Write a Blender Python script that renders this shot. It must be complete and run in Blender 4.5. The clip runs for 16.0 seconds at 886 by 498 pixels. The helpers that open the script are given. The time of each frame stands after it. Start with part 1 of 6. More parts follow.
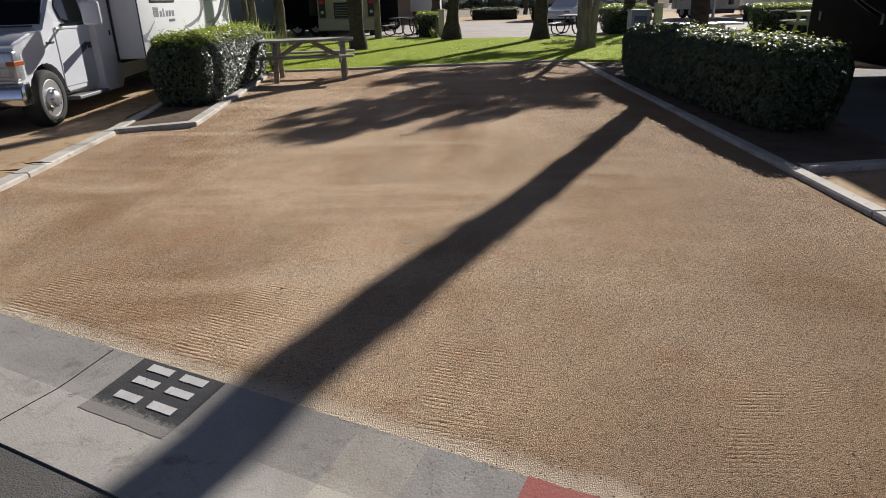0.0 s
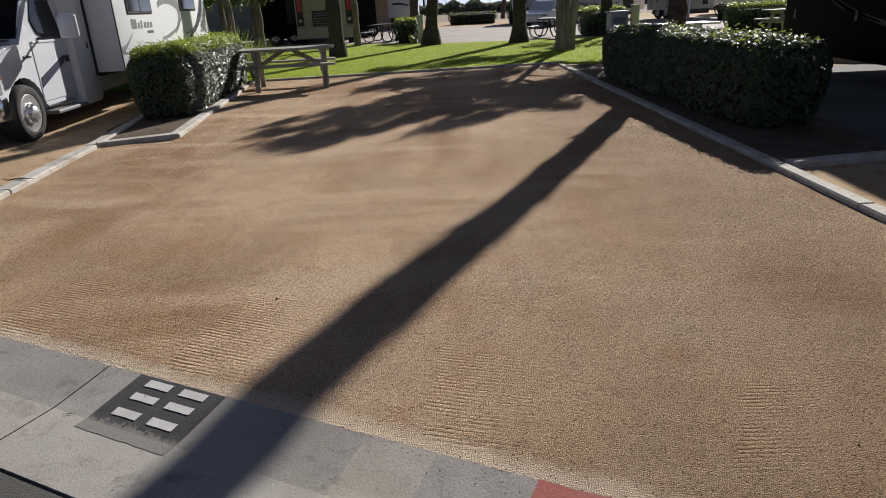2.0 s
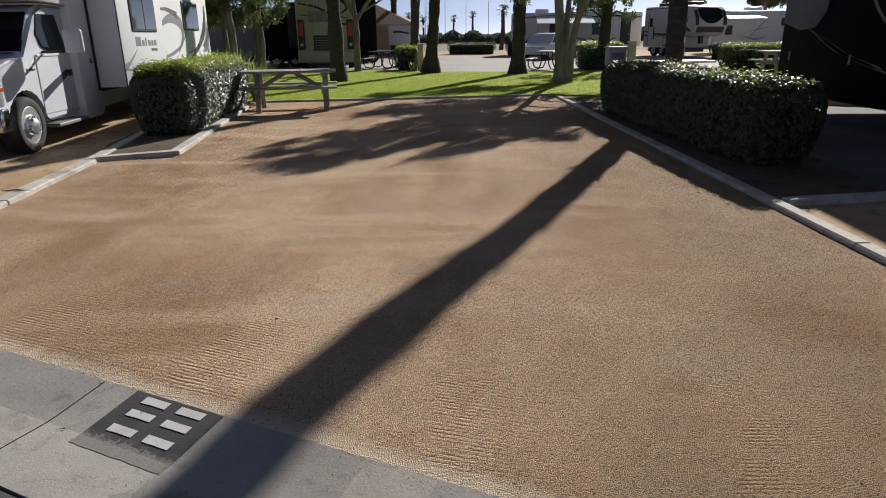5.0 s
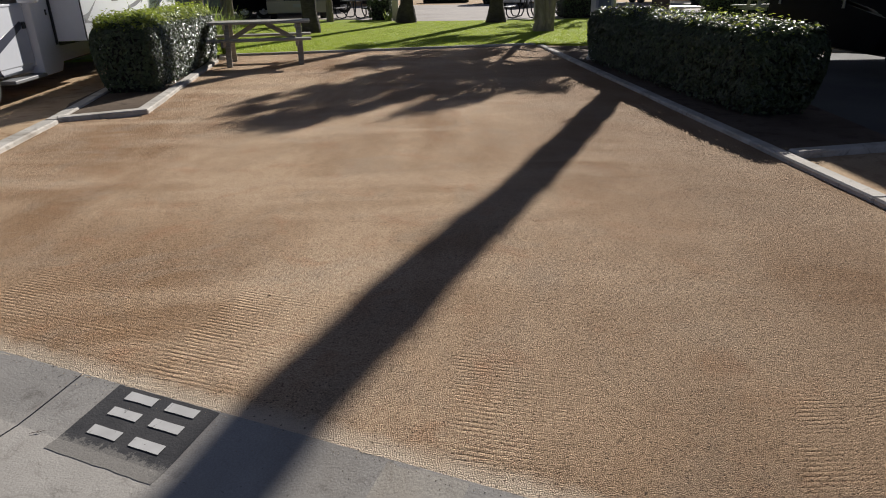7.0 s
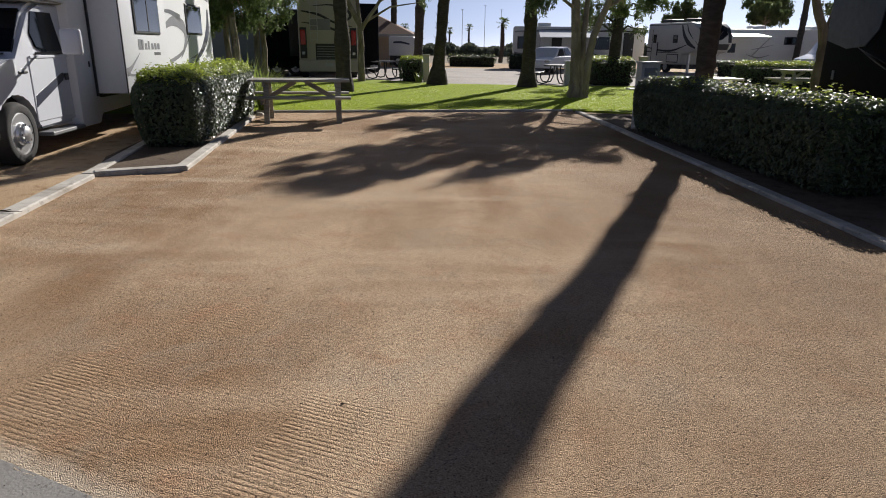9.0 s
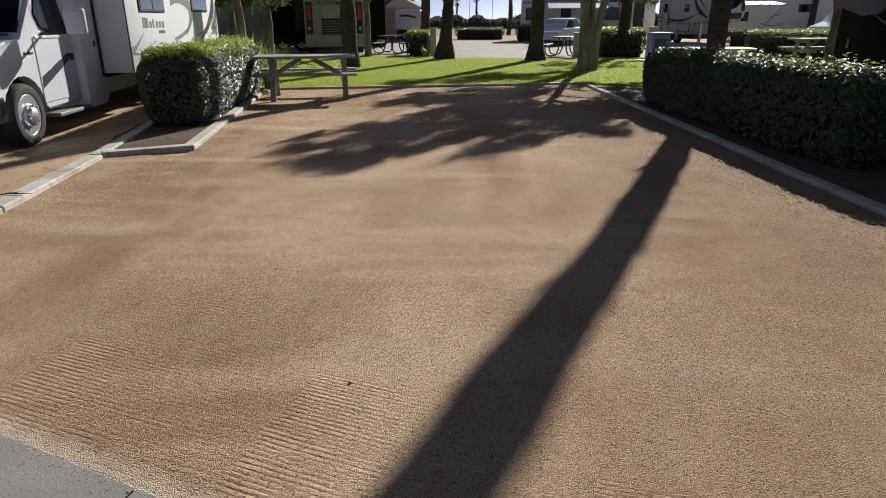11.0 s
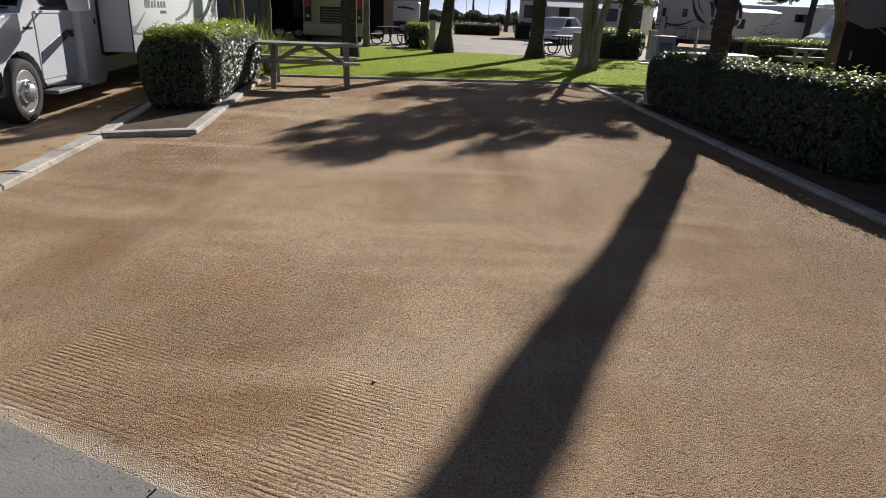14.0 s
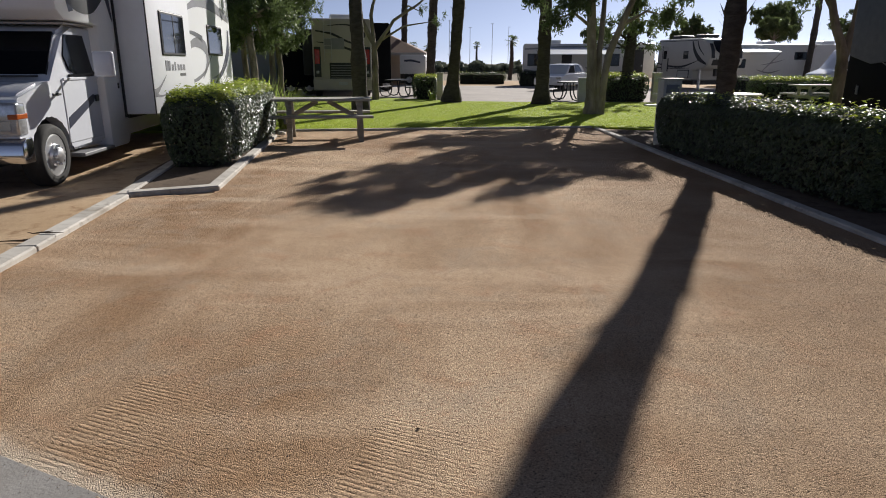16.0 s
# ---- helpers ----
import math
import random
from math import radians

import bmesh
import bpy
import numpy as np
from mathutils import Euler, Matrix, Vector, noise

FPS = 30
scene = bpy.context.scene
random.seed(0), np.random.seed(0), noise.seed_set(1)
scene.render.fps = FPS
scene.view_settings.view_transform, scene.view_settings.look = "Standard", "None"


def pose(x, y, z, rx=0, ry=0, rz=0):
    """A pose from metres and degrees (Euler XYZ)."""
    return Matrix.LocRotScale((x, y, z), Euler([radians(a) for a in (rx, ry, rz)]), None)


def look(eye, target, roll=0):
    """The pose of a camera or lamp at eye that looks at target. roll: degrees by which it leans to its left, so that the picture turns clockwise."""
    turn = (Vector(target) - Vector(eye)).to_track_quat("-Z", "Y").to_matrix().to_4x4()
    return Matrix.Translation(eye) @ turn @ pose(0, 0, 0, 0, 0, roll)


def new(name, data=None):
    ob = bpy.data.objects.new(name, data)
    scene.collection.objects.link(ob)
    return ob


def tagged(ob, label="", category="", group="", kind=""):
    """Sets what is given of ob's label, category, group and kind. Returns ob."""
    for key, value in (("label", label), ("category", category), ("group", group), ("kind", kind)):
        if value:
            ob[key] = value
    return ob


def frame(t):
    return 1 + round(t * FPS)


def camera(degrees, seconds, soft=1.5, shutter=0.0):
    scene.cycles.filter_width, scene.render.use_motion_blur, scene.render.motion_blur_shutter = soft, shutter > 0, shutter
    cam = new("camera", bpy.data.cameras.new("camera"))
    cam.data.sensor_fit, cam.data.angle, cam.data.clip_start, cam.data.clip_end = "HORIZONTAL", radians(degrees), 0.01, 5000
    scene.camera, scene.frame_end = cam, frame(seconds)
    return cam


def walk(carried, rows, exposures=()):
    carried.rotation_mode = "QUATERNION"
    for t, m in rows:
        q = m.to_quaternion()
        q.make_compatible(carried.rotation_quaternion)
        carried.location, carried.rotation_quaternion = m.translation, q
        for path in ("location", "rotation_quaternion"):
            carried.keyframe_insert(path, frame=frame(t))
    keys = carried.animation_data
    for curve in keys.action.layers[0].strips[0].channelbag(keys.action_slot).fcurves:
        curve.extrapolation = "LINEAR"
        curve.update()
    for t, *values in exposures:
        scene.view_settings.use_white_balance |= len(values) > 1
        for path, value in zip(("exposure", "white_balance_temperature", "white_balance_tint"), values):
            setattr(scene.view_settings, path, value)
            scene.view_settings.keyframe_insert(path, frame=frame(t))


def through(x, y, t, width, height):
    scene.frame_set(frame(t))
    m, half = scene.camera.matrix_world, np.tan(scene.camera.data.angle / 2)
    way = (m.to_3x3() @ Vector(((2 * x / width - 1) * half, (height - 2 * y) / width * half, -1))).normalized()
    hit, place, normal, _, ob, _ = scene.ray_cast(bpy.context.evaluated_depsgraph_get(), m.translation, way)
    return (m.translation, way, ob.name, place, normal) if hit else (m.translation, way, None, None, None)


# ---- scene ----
cam = camera(69.0, 16.0, soft=1.0)
PATH = [
    (0, (0.201, 0.108, 1.459), (0.047, 1.967, 0.737), -1.6),
    (0.5, (0.145, 0.138, 1.465), (0.022, 2.011, 0.774), -2.1),
    (1, (0.128, 0.123, 1.464), (0.053, 2.011, 0.809), -2.1),
    (1.5, (0.139, 0.113, 1.456), (0.094, 1.986, 0.754), -2.1),
    (2, (0.138, 0.116, 1.456), (0.033, 1.983, 0.747), -2.8),
    (2.5, (0.122, 0.126, 1.453), (-0.011, 1.991, 0.745), -2.1),
    (3, (0.129, 0.128, 1.458), (0.003, 1.989, 0.736), -2.3),
    (5.5, (0.058, 0.097, 1.45), (0.003, 1.997, 0.827), 0.1),
    (6, (0.031, 0.092, 1.436), (0.055, 1.977, 0.768), -0.5),
    (6.5, (-0.018, 0.173, 1.414), (0.052, 2.028, 0.668), -0.0),
    (7, (-0.085, 0.406, 1.417), (-0.091, 2.253, 0.651), -1.1),
    (7.5, (-0.193, 0.57, 1.413), (-0.312, 2.423, 0.67), 1.0),
    (8, (-0.366, 0.736, 1.421), (-0.448, 2.596, 0.692), -0.4),
    (8.5, (-0.468, 0.844, 1.43), (-0.512, 2.721, 0.741), 0.6),
    (9, (-0.492, 0.919, 1.418), (-0.537, 2.826, 0.817), 0.7),
    (11.5, (-0.471, 0.939, 1.437), (-0.573, 2.817, 0.756), -1.0),
    (12, (-0.475, 0.974, 1.439), (-0.632, 2.856, 0.781), -1.5),
    (12.5, (-0.459, 1.03, 1.433), (-0.629, 2.915, 0.787), -0.4),
    (13, (-0.47, 1.05, 1.42), (-0.615, 2.914, 0.709), 2.1),
    (13.5, (-0.546, 1.056, 1.42), (-0.672, 2.925, 0.721), 1.8),
    (14, (-0.659, 0.994, 1.425), (-0.69, 2.871, 0.736), 2.5),
    (14.5, (-0.757, 0.948, 1.425), (-0.828, 2.842, 0.787), 2.2),
    (15, (-0.812, 0.955, 1.429), (-0.961, 2.862, 0.845), 0.8),
    (15.5, (-0.797, 0.95, 1.433), (-0.899, 2.871, 0.884), 0.6),
    (16, (-0.773, 0.944, 1.431), (-0.842, 2.865, 0.878), 0.2),
]
walk(cam, [(t, look(eye, target, roll)) for t, eye, target, roll in PATH],
     exposures=((0, 0.52), (1, 0.46), (2.5, 0.38), (6.5, 0.40), (9, 0.42), (12, 0.46), (14, 0.37), (16, 0.42)))

SUN_AZ, SUN_EL = 22.6, 26.0          # degrees to the right of +y, degrees up
world = bpy.data.worlds.new("sky")
scene.world = world
world.use_nodes = True
wn = world.node_tree.nodes
sky = wn.new("ShaderNodeTexSky")
sky.sky_type = "NISHITA"
sky.sun_disc = False
sky.sun_elevation, sky.sun_rotation = radians(SUN_EL), radians(SUN_AZ)
sky.air_density, sky.dust_density, sky.ozone_density = 0.42, 0.45, 2.0
wn["Background"].inputs["Strength"].default_value = 0.040
pale = wn.new("ShaderNodeHueSaturation")              # thin coastal haze takes the colour out of the sky
pale.inputs["Saturation"].default_value = 0.42
haze = wn.new("ShaderNodeMix")
haze.data_type, haze.blend_type = "RGBA", "MULTIPLY"
haze.inputs[0].default_value = 1.0
haze.inputs[7].default_value = (0.86, 0.98, 1.30, 1)
world.node_tree.links.new(sky.outputs[0], pale.inputs["Color"])
world.node_tree.links.new(pale.outputs[0], haze.inputs[6])
world.node_tree.links.new(haze.outputs[2], wn["Background"].inputs["Color"])
sun = new("sun", bpy.data.lights.new("sun", "SUN"))
sun.data.energy, sun.data.angle, sun.data.color = 5.0, radians(0.53), (1.0, 0.95, 0.885)
sun_way = Vector((math.sin(radians(SUN_AZ)) * math.cos(radians(SUN_EL)), math.cos(radians(SUN_AZ)) * math.cos(radians(SUN_EL)), math.sin(radians(SUN_EL))))
sun.matrix_world = look(sun_way * 60, (0, 0, 0))

# ---- materials ----


class Nodes:
    """A small wrapper round one node material."""

    def __init__(self, name, rough=0.8, metal=0.0, spec=0.5):
        self.mat = bpy.data.materials.new(name)
        self.mat.use_nodes = True
        self.tree = self.mat.node_tree
        self.bsdf = self.tree.nodes["Principled BSDF"]
        self.bsdf.inputs["Roughness"].default_value = rough
        self.bsdf.inputs["Metallic"].default_value = metal
        self.bsdf.inputs["Specular IOR Level"].default_value = spec
        self.coords = self.tree.nodes.new("ShaderNodeTexCoord").outputs["Object"]

    def node(self, kind, **inputs):
        n = self.tree.nodes.new(kind)
        for key, value in inputs.items():
            self.plug(n.inputs[key.replace("_", " ")], value)
        return n

    def plug(self, socket, value):
        if isinstance(value, bpy.types.NodeSocket):
            self.tree.links.new(value, socket)
        else:
            socket.default_value = value

    def noise(self, scale, detail=4.0, rough=0.55, warp=0.0, vector=None):
        return self.node("ShaderNodeTexNoise", Vector=vector or self.coords, Scale=scale, Detail=detail, Roughness=rough, Distortion=warp).outputs["Fac"]

    def ramp(self, fac, *stops):
        n = self.node("ShaderNodeValToRGB", Fac=fac)
        while len(n.color_ramp.elements) < len(stops):
            n.color_ramp.elements.new(0.5)
        for e, (at, c) in zip(n.color_ramp.elements, stops):
            e.position, e.color = at, (*c, 1) if len(c) == 3 else c
        return n.outputs["Color"]

    def mix(self, fac, a, b, blend="MIX"):
        n = self.tree.nodes.new("ShaderNodeMix")
        n.data_type, n.blend_type = "RGBA", blend
        for socket, value in ((n.inputs[0], fac), (n.inputs[6], a), (n.inputs[7], b)):
            if isinstance(value, tuple) and len(value) == 3:
                value = (*value, 1)
            self.plug(socket, value)
        return n.outputs[2]

    def calc(self, op, a, b=0.0, c=0.0):
        n = self.tree.nodes.new("ShaderNodeMath")
        n.operation = op
        for socket, value in zip(n.inputs, (a, b, c)):
            self.plug(socket, value)
        return n.outputs[0]

    def xyz(self, vector=None):
        return self.node("ShaderNodeSeparateXYZ", Vector=vector or self.coords).outputs

    def base(self, colour):
        self.plug(self.bsdf.inputs["Base Color"], (*colour, 1) if isinstance(colour, tuple) and len(colour) == 3 else colour)
        return self

    def rough(self, value):
        self.plug(self.bsdf.inputs["Roughness"], value)
        return self

    def bump(self, height, strength=0.5, distance=0.01):
        n = self.node("ShaderNodeBump", Strength=strength, Distance=distance, Height=height)
        self.tree.links.new(n.outputs[0], self.bsdf.inputs["Normal"])
        return self


def plain(name, colour, rough=0.6, metal=0.0, grain=0.08, scale=8.0, bump=0.0, spec=0.5):
    """Paint, plastic or metal: one colour with slight stains at two scales."""
    m = Nodes(name, rough, metal, spec)
    low = tuple(c * (1 - grain) for c in colour)
    high = tuple(min(1.0, c * (1 + grain)) for c in colour)
    both = m.calc("ADD", m.calc("MULTIPLY", m.noise(scale), 0.6), m.calc("MULTIPLY", m.noise(scale * 9), 0.4))
    m.base(m.ramp(both, (0.35, low), (0.65, high)))
    if bump:
        m.bump(m.noise(scale * 12), bump, 0.004)
    return m.mat


def concrete(name, a, b, dirt):
    m = Nodes(name, 0.9, 0.0, 0.3)
    c = m.ramp(m.noise(2.2, 6), (0.3, a), (0.7, b))
    c = m.mix(m.ramp(m.noise(0.9, 5, 0.7, 1.0), (0.48, (0, 0, 0)), (0.70, (0.8, 0.8, 0.8))), c, dirt)
    c = m.mix(m.ramp(m.noise(4.5, 6, 0.7, 1.5), (0.55, (0, 0, 0)), (0.70, (0.7, 0.7, 0.7))), c, tuple(v * 0.62 for v in dirt))
    spots = m.ramp(m.noise(38.0, 3, 0.6), (0.66, (0, 0, 0)), (0.74, (1, 1, 1)))
    c = m.mix(m.calc("MULTIPLY", spots, 0.55), c, tuple(v * 0.45 for v in dirt))
    c = m.mix(0.35, c, m.ramp(m.noise(160.0, 2), (0.3, (0.35, 0.35, 0.35)), (0.7, (0.65, 0.65, 0.65))), "OVERLAY")
    m.base(c).bump(m.calc("ADD", m.noise(120.0, 3), m.noise(9.0, 3)), 0.35, 0.004)
    return m.mat


def gravel_material():
    """Decomposed granite: tan grains of a few millimetres, damp brown bands, rolled and raked ridges."""
    m = Nodes("decomposed_granite", 0.95, 0.0, 0.12)
    x, y, _ = m.xyz()
    patch = m.noise(0.55, 5, 0.6, 0.8)
    stretched = m.node("ShaderNodeMapping", Vector=m.coords, Rotation=(0, 0, radians(-12)), Scale=(1.0, 0.22, 1.0)).outputs[0]
    bands = m.noise(0.8, 4, 0.55, 0.3, stretched)
    across = m.node("ShaderNodeMapping", Vector=m.coords, Rotation=(0, 0, radians(8)), Scale=(0.35, 1.3, 1.0)).outputs[0]
    soft = m.noise(0.9, 4, 0.55, 0.5, across)
    c = m.ramp(patch, (0.32, (0.40, 0.275, 0.175)), (0.66, (0.59, 0.435, 0.295)))
    c = m.mix(m.ramp(bands, (0.46, (0, 0, 0)), (0.62, (0.9, 0.9, 0.9))), c, (0.33, 0.205, 0.115))
    c = m.mix(m.ramp(soft, (0.50, (0, 0, 0)), (0.66, (0.75, 0.75, 0.75))), c, (0.62, 0.465, 0.325))
    grey = m.noise(1.7, 5, 0.6, 0.9)
    c = m.mix(m.ramp(grey, (0.50, (0, 0, 0)), (0.66, (0.35, 0.35, 0.35))), c, (0.43, 0.355, 0.275))
    c = m.mix(m.ramp(m.noise(3.1, 4, 0.6, 0.6), (0.55, (0, 0, 0)), (0.72, (0.5, 0.5, 0.5))), c, (0.44, 0.245, 0.14))
    # darker, browner strip along the right-hand side
    side = m.calc("ADD", x, m.calc("MULTIPLY", m.calc("SUBTRACT", m.noise(0.7, 3), 0.5), 1.6))
    browner = m.node("ShaderNodeMapRange", Value=side, From_Min=0.1, From_Max=2.2, To_Min=0.0, To_Max=0.85).outputs[0]
    c = m.mix(browner, c, m.ramp(m.noise(1.1, 5, 0.6, 0.7), (0.35, (0.25, 0.155, 0.088)), (0.65, (0.35, 0.25, 0.165))))
    grain = m.node("ShaderNodeTexVoronoi", Vector=m.coords, Scale=225.0).outputs
    speck = m.ramp(m.xyz(grain["Color"])[0], (0.0, (0.06, 0.05, 0.045)), (0.14, (0.27, 0.25, 0.23)), (0.3, (0.5, 0.5, 0.5)), (0.75, (0.58, 0.57, 0.56)), (1.0, (0.86, 0.85, 0.84)))
    c = m.mix(0.62, c, speck, "OVERLAY")
    gap = m.ramp(grain["Distance"], (0.45, (0, 0, 0)), (0.80, (0.35, 0.35, 0.35)))
    c = m.mix(gap, c, m.mix(1.0, c, (0.42, 0.36, 0.31), "MULTIPLY"))
    # darker towards the lane on the right-hand half
    near = m.calc("ADD", m.calc("ADD", y, m.calc("MULTIPLY", x, 0.42)), m.calc("MULTIPLY", m.calc("SUBTRACT", m.noise(1.3, 4), 0.5), 1.2))
    lane_dark = m.calc("MULTIPLY", m.node("ShaderNodeMapRange", Value=near, From_Min=2.3, From_Max=4.4, To_Min=0.65, To_Max=0.0).outputs[0],
                    m.node("ShaderNodeMapRange", Value=x, From_Min=-0.9, From_Max=0.9).outputs[0])
    c = m.mix(lane_dark, c, m.mix(1.0, c, (0.56, 0.53, 0.50), "MULTIPLY"))
    # wind-blown pale sand along the gutter's edge
    rim = m.calc("ADD", m.calc("ADD", y, m.calc("MULTIPLY", x, 0.42)), m.calc("MULTIPLY", m.calc("SUBTRACT", m.noise(9.0, 4), 0.5), 0.10))
    dusty = m.node("ShaderNodeMapRange", Value=rim, From_Min=1.985, From_Max=2.075, To_Min=0.85, To_Max=0.0).outputs[0]
    c = m.mix(dusty, c, (0.68, 0.56, 0.43))
    pebbles = m.node("ShaderNodeTexVoronoi", Vector=m.coords, Scale=95.0).outputs
    dark = m.calc("MULTIPLY", m.calc("LESS_THAN", m.xyz(pebbles["Color"])[1], 0.075), m.calc("LESS_THAN", pebbles["Distance"], 0.38))
    c = m.mix(m.calc("MULTIPLY", dark, 0.8), c, (0.07, 0.05, 0.035))
    # tread prints: corner, way along a ridge, way across the ridges, ridge length, print depth, ridge pitch, strength
    wob = m.calc("MULTIPLY", m.calc("SUBTRACT", m.noise(7.0, 3), 0.5), 0.030)
    total = 0.0
    for (cx, cy), (ax, ay), (bx, by), la, lb, pitch, force in TREADS:
        la_n, lb_n = math.hypot(ax, ay), math.hypot(bx, by)
        ax, ay, bx, by = ax / la_n, ay / la_n, bx / lb_n, by / lb_n
        det = ax * by - ay * bx
        dx, dy = m.calc("SUBTRACT", x, cx), m.calc("SUBTRACT", y, cy)
        u = m.calc("ADD", m.calc("ADD", m.calc("MULTIPLY", dx, by / det), m.calc("MULTIPLY", dy, -bx / det)), wob)
        v = m.calc("ADD", m.calc("ADD", m.calc("MULTIPLY", dx, -ay / det), m.calc("MULTIPLY", dy, ax / det)), m.calc("MULTIPLY", wob, 0.35))
        wave = m.calc("SUBTRACT", m.calc("MULTIPLY", m.calc("POWER", m.calc("ABSOLUTE", m.calc("SINE", m.calc("MULTIPLY", v, math.pi / pitch))), 0.8), 2.0), 1.0)
        start = m.node("ShaderNodeMapRange", Value=u, From_Min=-0.02, From_Max=0.03).outputs[0]
        fade = m.node("ShaderNodeMapRange", Value=u, From_Min=0.05, From_Max=la, To_Min=1.0, To_Max=0.0).outputs[0]
        lo = m.node("ShaderNodeMapRange", Value=v, From_Min=-0.01, From_Max=0.04).outputs[0]
        hi = m.node("ShaderNodeMapRange", Value=v, From_Min=lb - 0.08, From_Max=lb, To_Min=1.0, To_Max=0.0).outputs[0]
        mask = m.calc("MULTIPLY", m.calc("MULTIPLY", start, m.calc("POWER", fade, 2.0)), m.calc("MULTIPLY", lo, hi))
        rub = m.node("ShaderNodeMapRange", Value=m.noise(11.0, 3), From_Min=0.35, From_Max=0.6, To_Min=0.25, To_Max=1.0).outputs[0]
        total = m.calc("ADD", total, m.calc("MULTIPLY", m.calc("MULTIPLY", wave, mask), m.calc("MULTIPLY", rub, force)))
    # faint rake lines over the whole pitch
    rake = m.calc("SINE", m.calc("MULTIPLY", m.calc("ADD", m.calc("ADD", m.calc("MULTIPLY", y, 1.0), m.calc("MULTIPLY", x, 0.34)), m.calc("MULTIPLY", wob, 0.8)), math.tau / 0.031))
    where = m.node("ShaderNodeMapRange", Value=m.noise(0.9, 3), From_Min=0.45, From_Max=0.7, To_Min=0.0, To_Max=0.40).outputs[0]
    total = m.calc("ADD", total, m.calc("MULTIPLY", rake, where))
    height = m.calc("ADD", m.calc("MULTIPLY", grain["Distance"], -1.0), m.calc("ADD", m.calc("MULTIPLY", m.noise(160.0, 3, 0.7), 1.1), m.calc("MULTIPLY", m.noise(42.0, 4, 0.65), 1.25)))
    height = m.calc("ADD", height, m.calc("MULTIPLY", total, 0.5))
    m.base(c).bump(height, 0.85, 0.0062)
    return m.mat


TREADS = (((-2.43, 2.99), (1, -0.36), (0.17, 0.62), 1.25, 0.72, 0.0245, 1.25), ((-1.30, 2.56), (1, -0.36), (0.16, 0.72), 1.25, 0.86, 0.0245, 1.25),
          ((-0.08, 2.02), (1, -0.25), (0.03, 0.80), 1.0, 0.74, 0.0245, 1.00), ((0.93, 1.82), (1, 0.02), (0.24, 0.52), 0.42, 0.64, 0.0245, 1.10),
          ((1.30, 2.14), (1, 0.2), (0.22, 0.34), 0.30, 0.44, 0.0245, 0.70), ((-3.4, 3.35), (1, -0.40), (0.3, 0.8), 0.95, 0.62, 0.0245, 0.80))


def soil_material(name, a, b, dark):
    m = Nodes(name, 0.95, 0.0, 0.1)
    c = m.ramp(m.noise(0.8, 6, 0.6, 0.6), (0.3, a), (0.68, b))
    c = m.mix(m.ramp(m.noise(5.0, 5, 0.65, 0.5), (0.52, (0, 0, 0)), (0.7, (0.8, 0.8, 0.8))), c, dark)
    c = m.mix(0.5, c, m.ramp(m.noise(140.0, 2), (0.3, (0.3, 0.3, 0.3)), (0.7, (0.68, 0.68, 0.68))), "OVERLAY")
    m.base(c).bump(m.calc("ADD", m.noise(60.0, 4), m.noise(8.0, 3)), 0.6, 0.01)
    return m.mat


def leaf_material(name, dark, light, gloss=0.35, through=0.25, waxy=0.0):
    """Foliage whose leaves differ a little from one another."""
    m = Nodes(name, gloss, 0.0, 0.5)
    per = m.node("ShaderNodeNewGeometry").outputs["Random Per Island"]
    m.bsdf.inputs["Coat Weight"].default_value, m.bsdf.inputs["Coat Roughness"].default_value = waxy, 0.22
    mid = tuple((p + q) / 2 for p, q in zip(dark, light))
    m.base(m.ramp(per, (0.0, dark), (0.6, mid), (1.0, light)))
    glow = m.node("ShaderNodeBsdfTranslucent", Color=(*[min(1, v * 1.6) for v in light], 1))
    mix = m.node("ShaderNodeMixShader", Fac=through)
    m.tree.links.new(m.bsdf.outputs[0], mix.inputs[1])
    m.tree.links.new(glow.outputs[0], mix.inputs[2])
    m.tree.links.new(mix.outputs[0], m.tree.nodes["Material Output"].inputs["Surface"])
    return m.mat


def bark_material(name, a, b, rings=0.0, scale=6.0):
    m = Nodes(name, 0.95, 0.0, 0.2)
    long = m.node("ShaderNodeMapping", Vector=m.coords, Scale=(1.0, 1.0, 0.3 if not rings else 2.5)).outputs[0]
    n = m.noise(scale, 6, 0.65, 0.8, long)
    m.base(m.mix(m.ramp(m.noise(1.6, 4), (0.4, (0, 0, 0)), (0.7, (0.5, 0.5, 0.5))), m.ramp(n, (0.3, a), (0.7, b)), tuple(v * 0.6 for v in a)))
    m.bump(m.calc("ADD", n, m.noise(scale * 6, 3)), 0.8, 0.03)
    return m.mat


def asphalt_material(name, a, b):
    m = Nodes(name, 0.9, 0.0, 0.3)
    c = m.ramp(m.noise(0.6, 5, 0.6), (0.3, a), (0.7, b))
    c = m.mix(0.6, c, m.ramp(m.noise(170.0, 2), (0.3, (0.25, 0.25, 0.25)), (0.72, (0.75, 0.75, 0.75))), "OVERLAY")
    m.base(c).bump(m.noise(140.0, 3), 0.5, 0.006)
    return m.mat


def wood_material(name, a, b):
    m = Nodes(name, 0.75, 0.0, 0.3)
    long = m.node("ShaderNodeMapping", Vector=m.coords, Scale=(0.6, 9.0, 9.0)).outputs[0]
    n = m.noise(4.0, 6, 0.65, 0.6, long)
    m.base(m.mix(m.ramp(m.noise(2.0, 4), (0.45, (0, 0, 0)), (0.7, (0.5, 0.5, 0.5))), m.ramp(n, (0.3, a), (0.7, b)), tuple(v * 0.65 for v in a)))
    m.bump(n, 0.4, 0.004)
    return m.mat


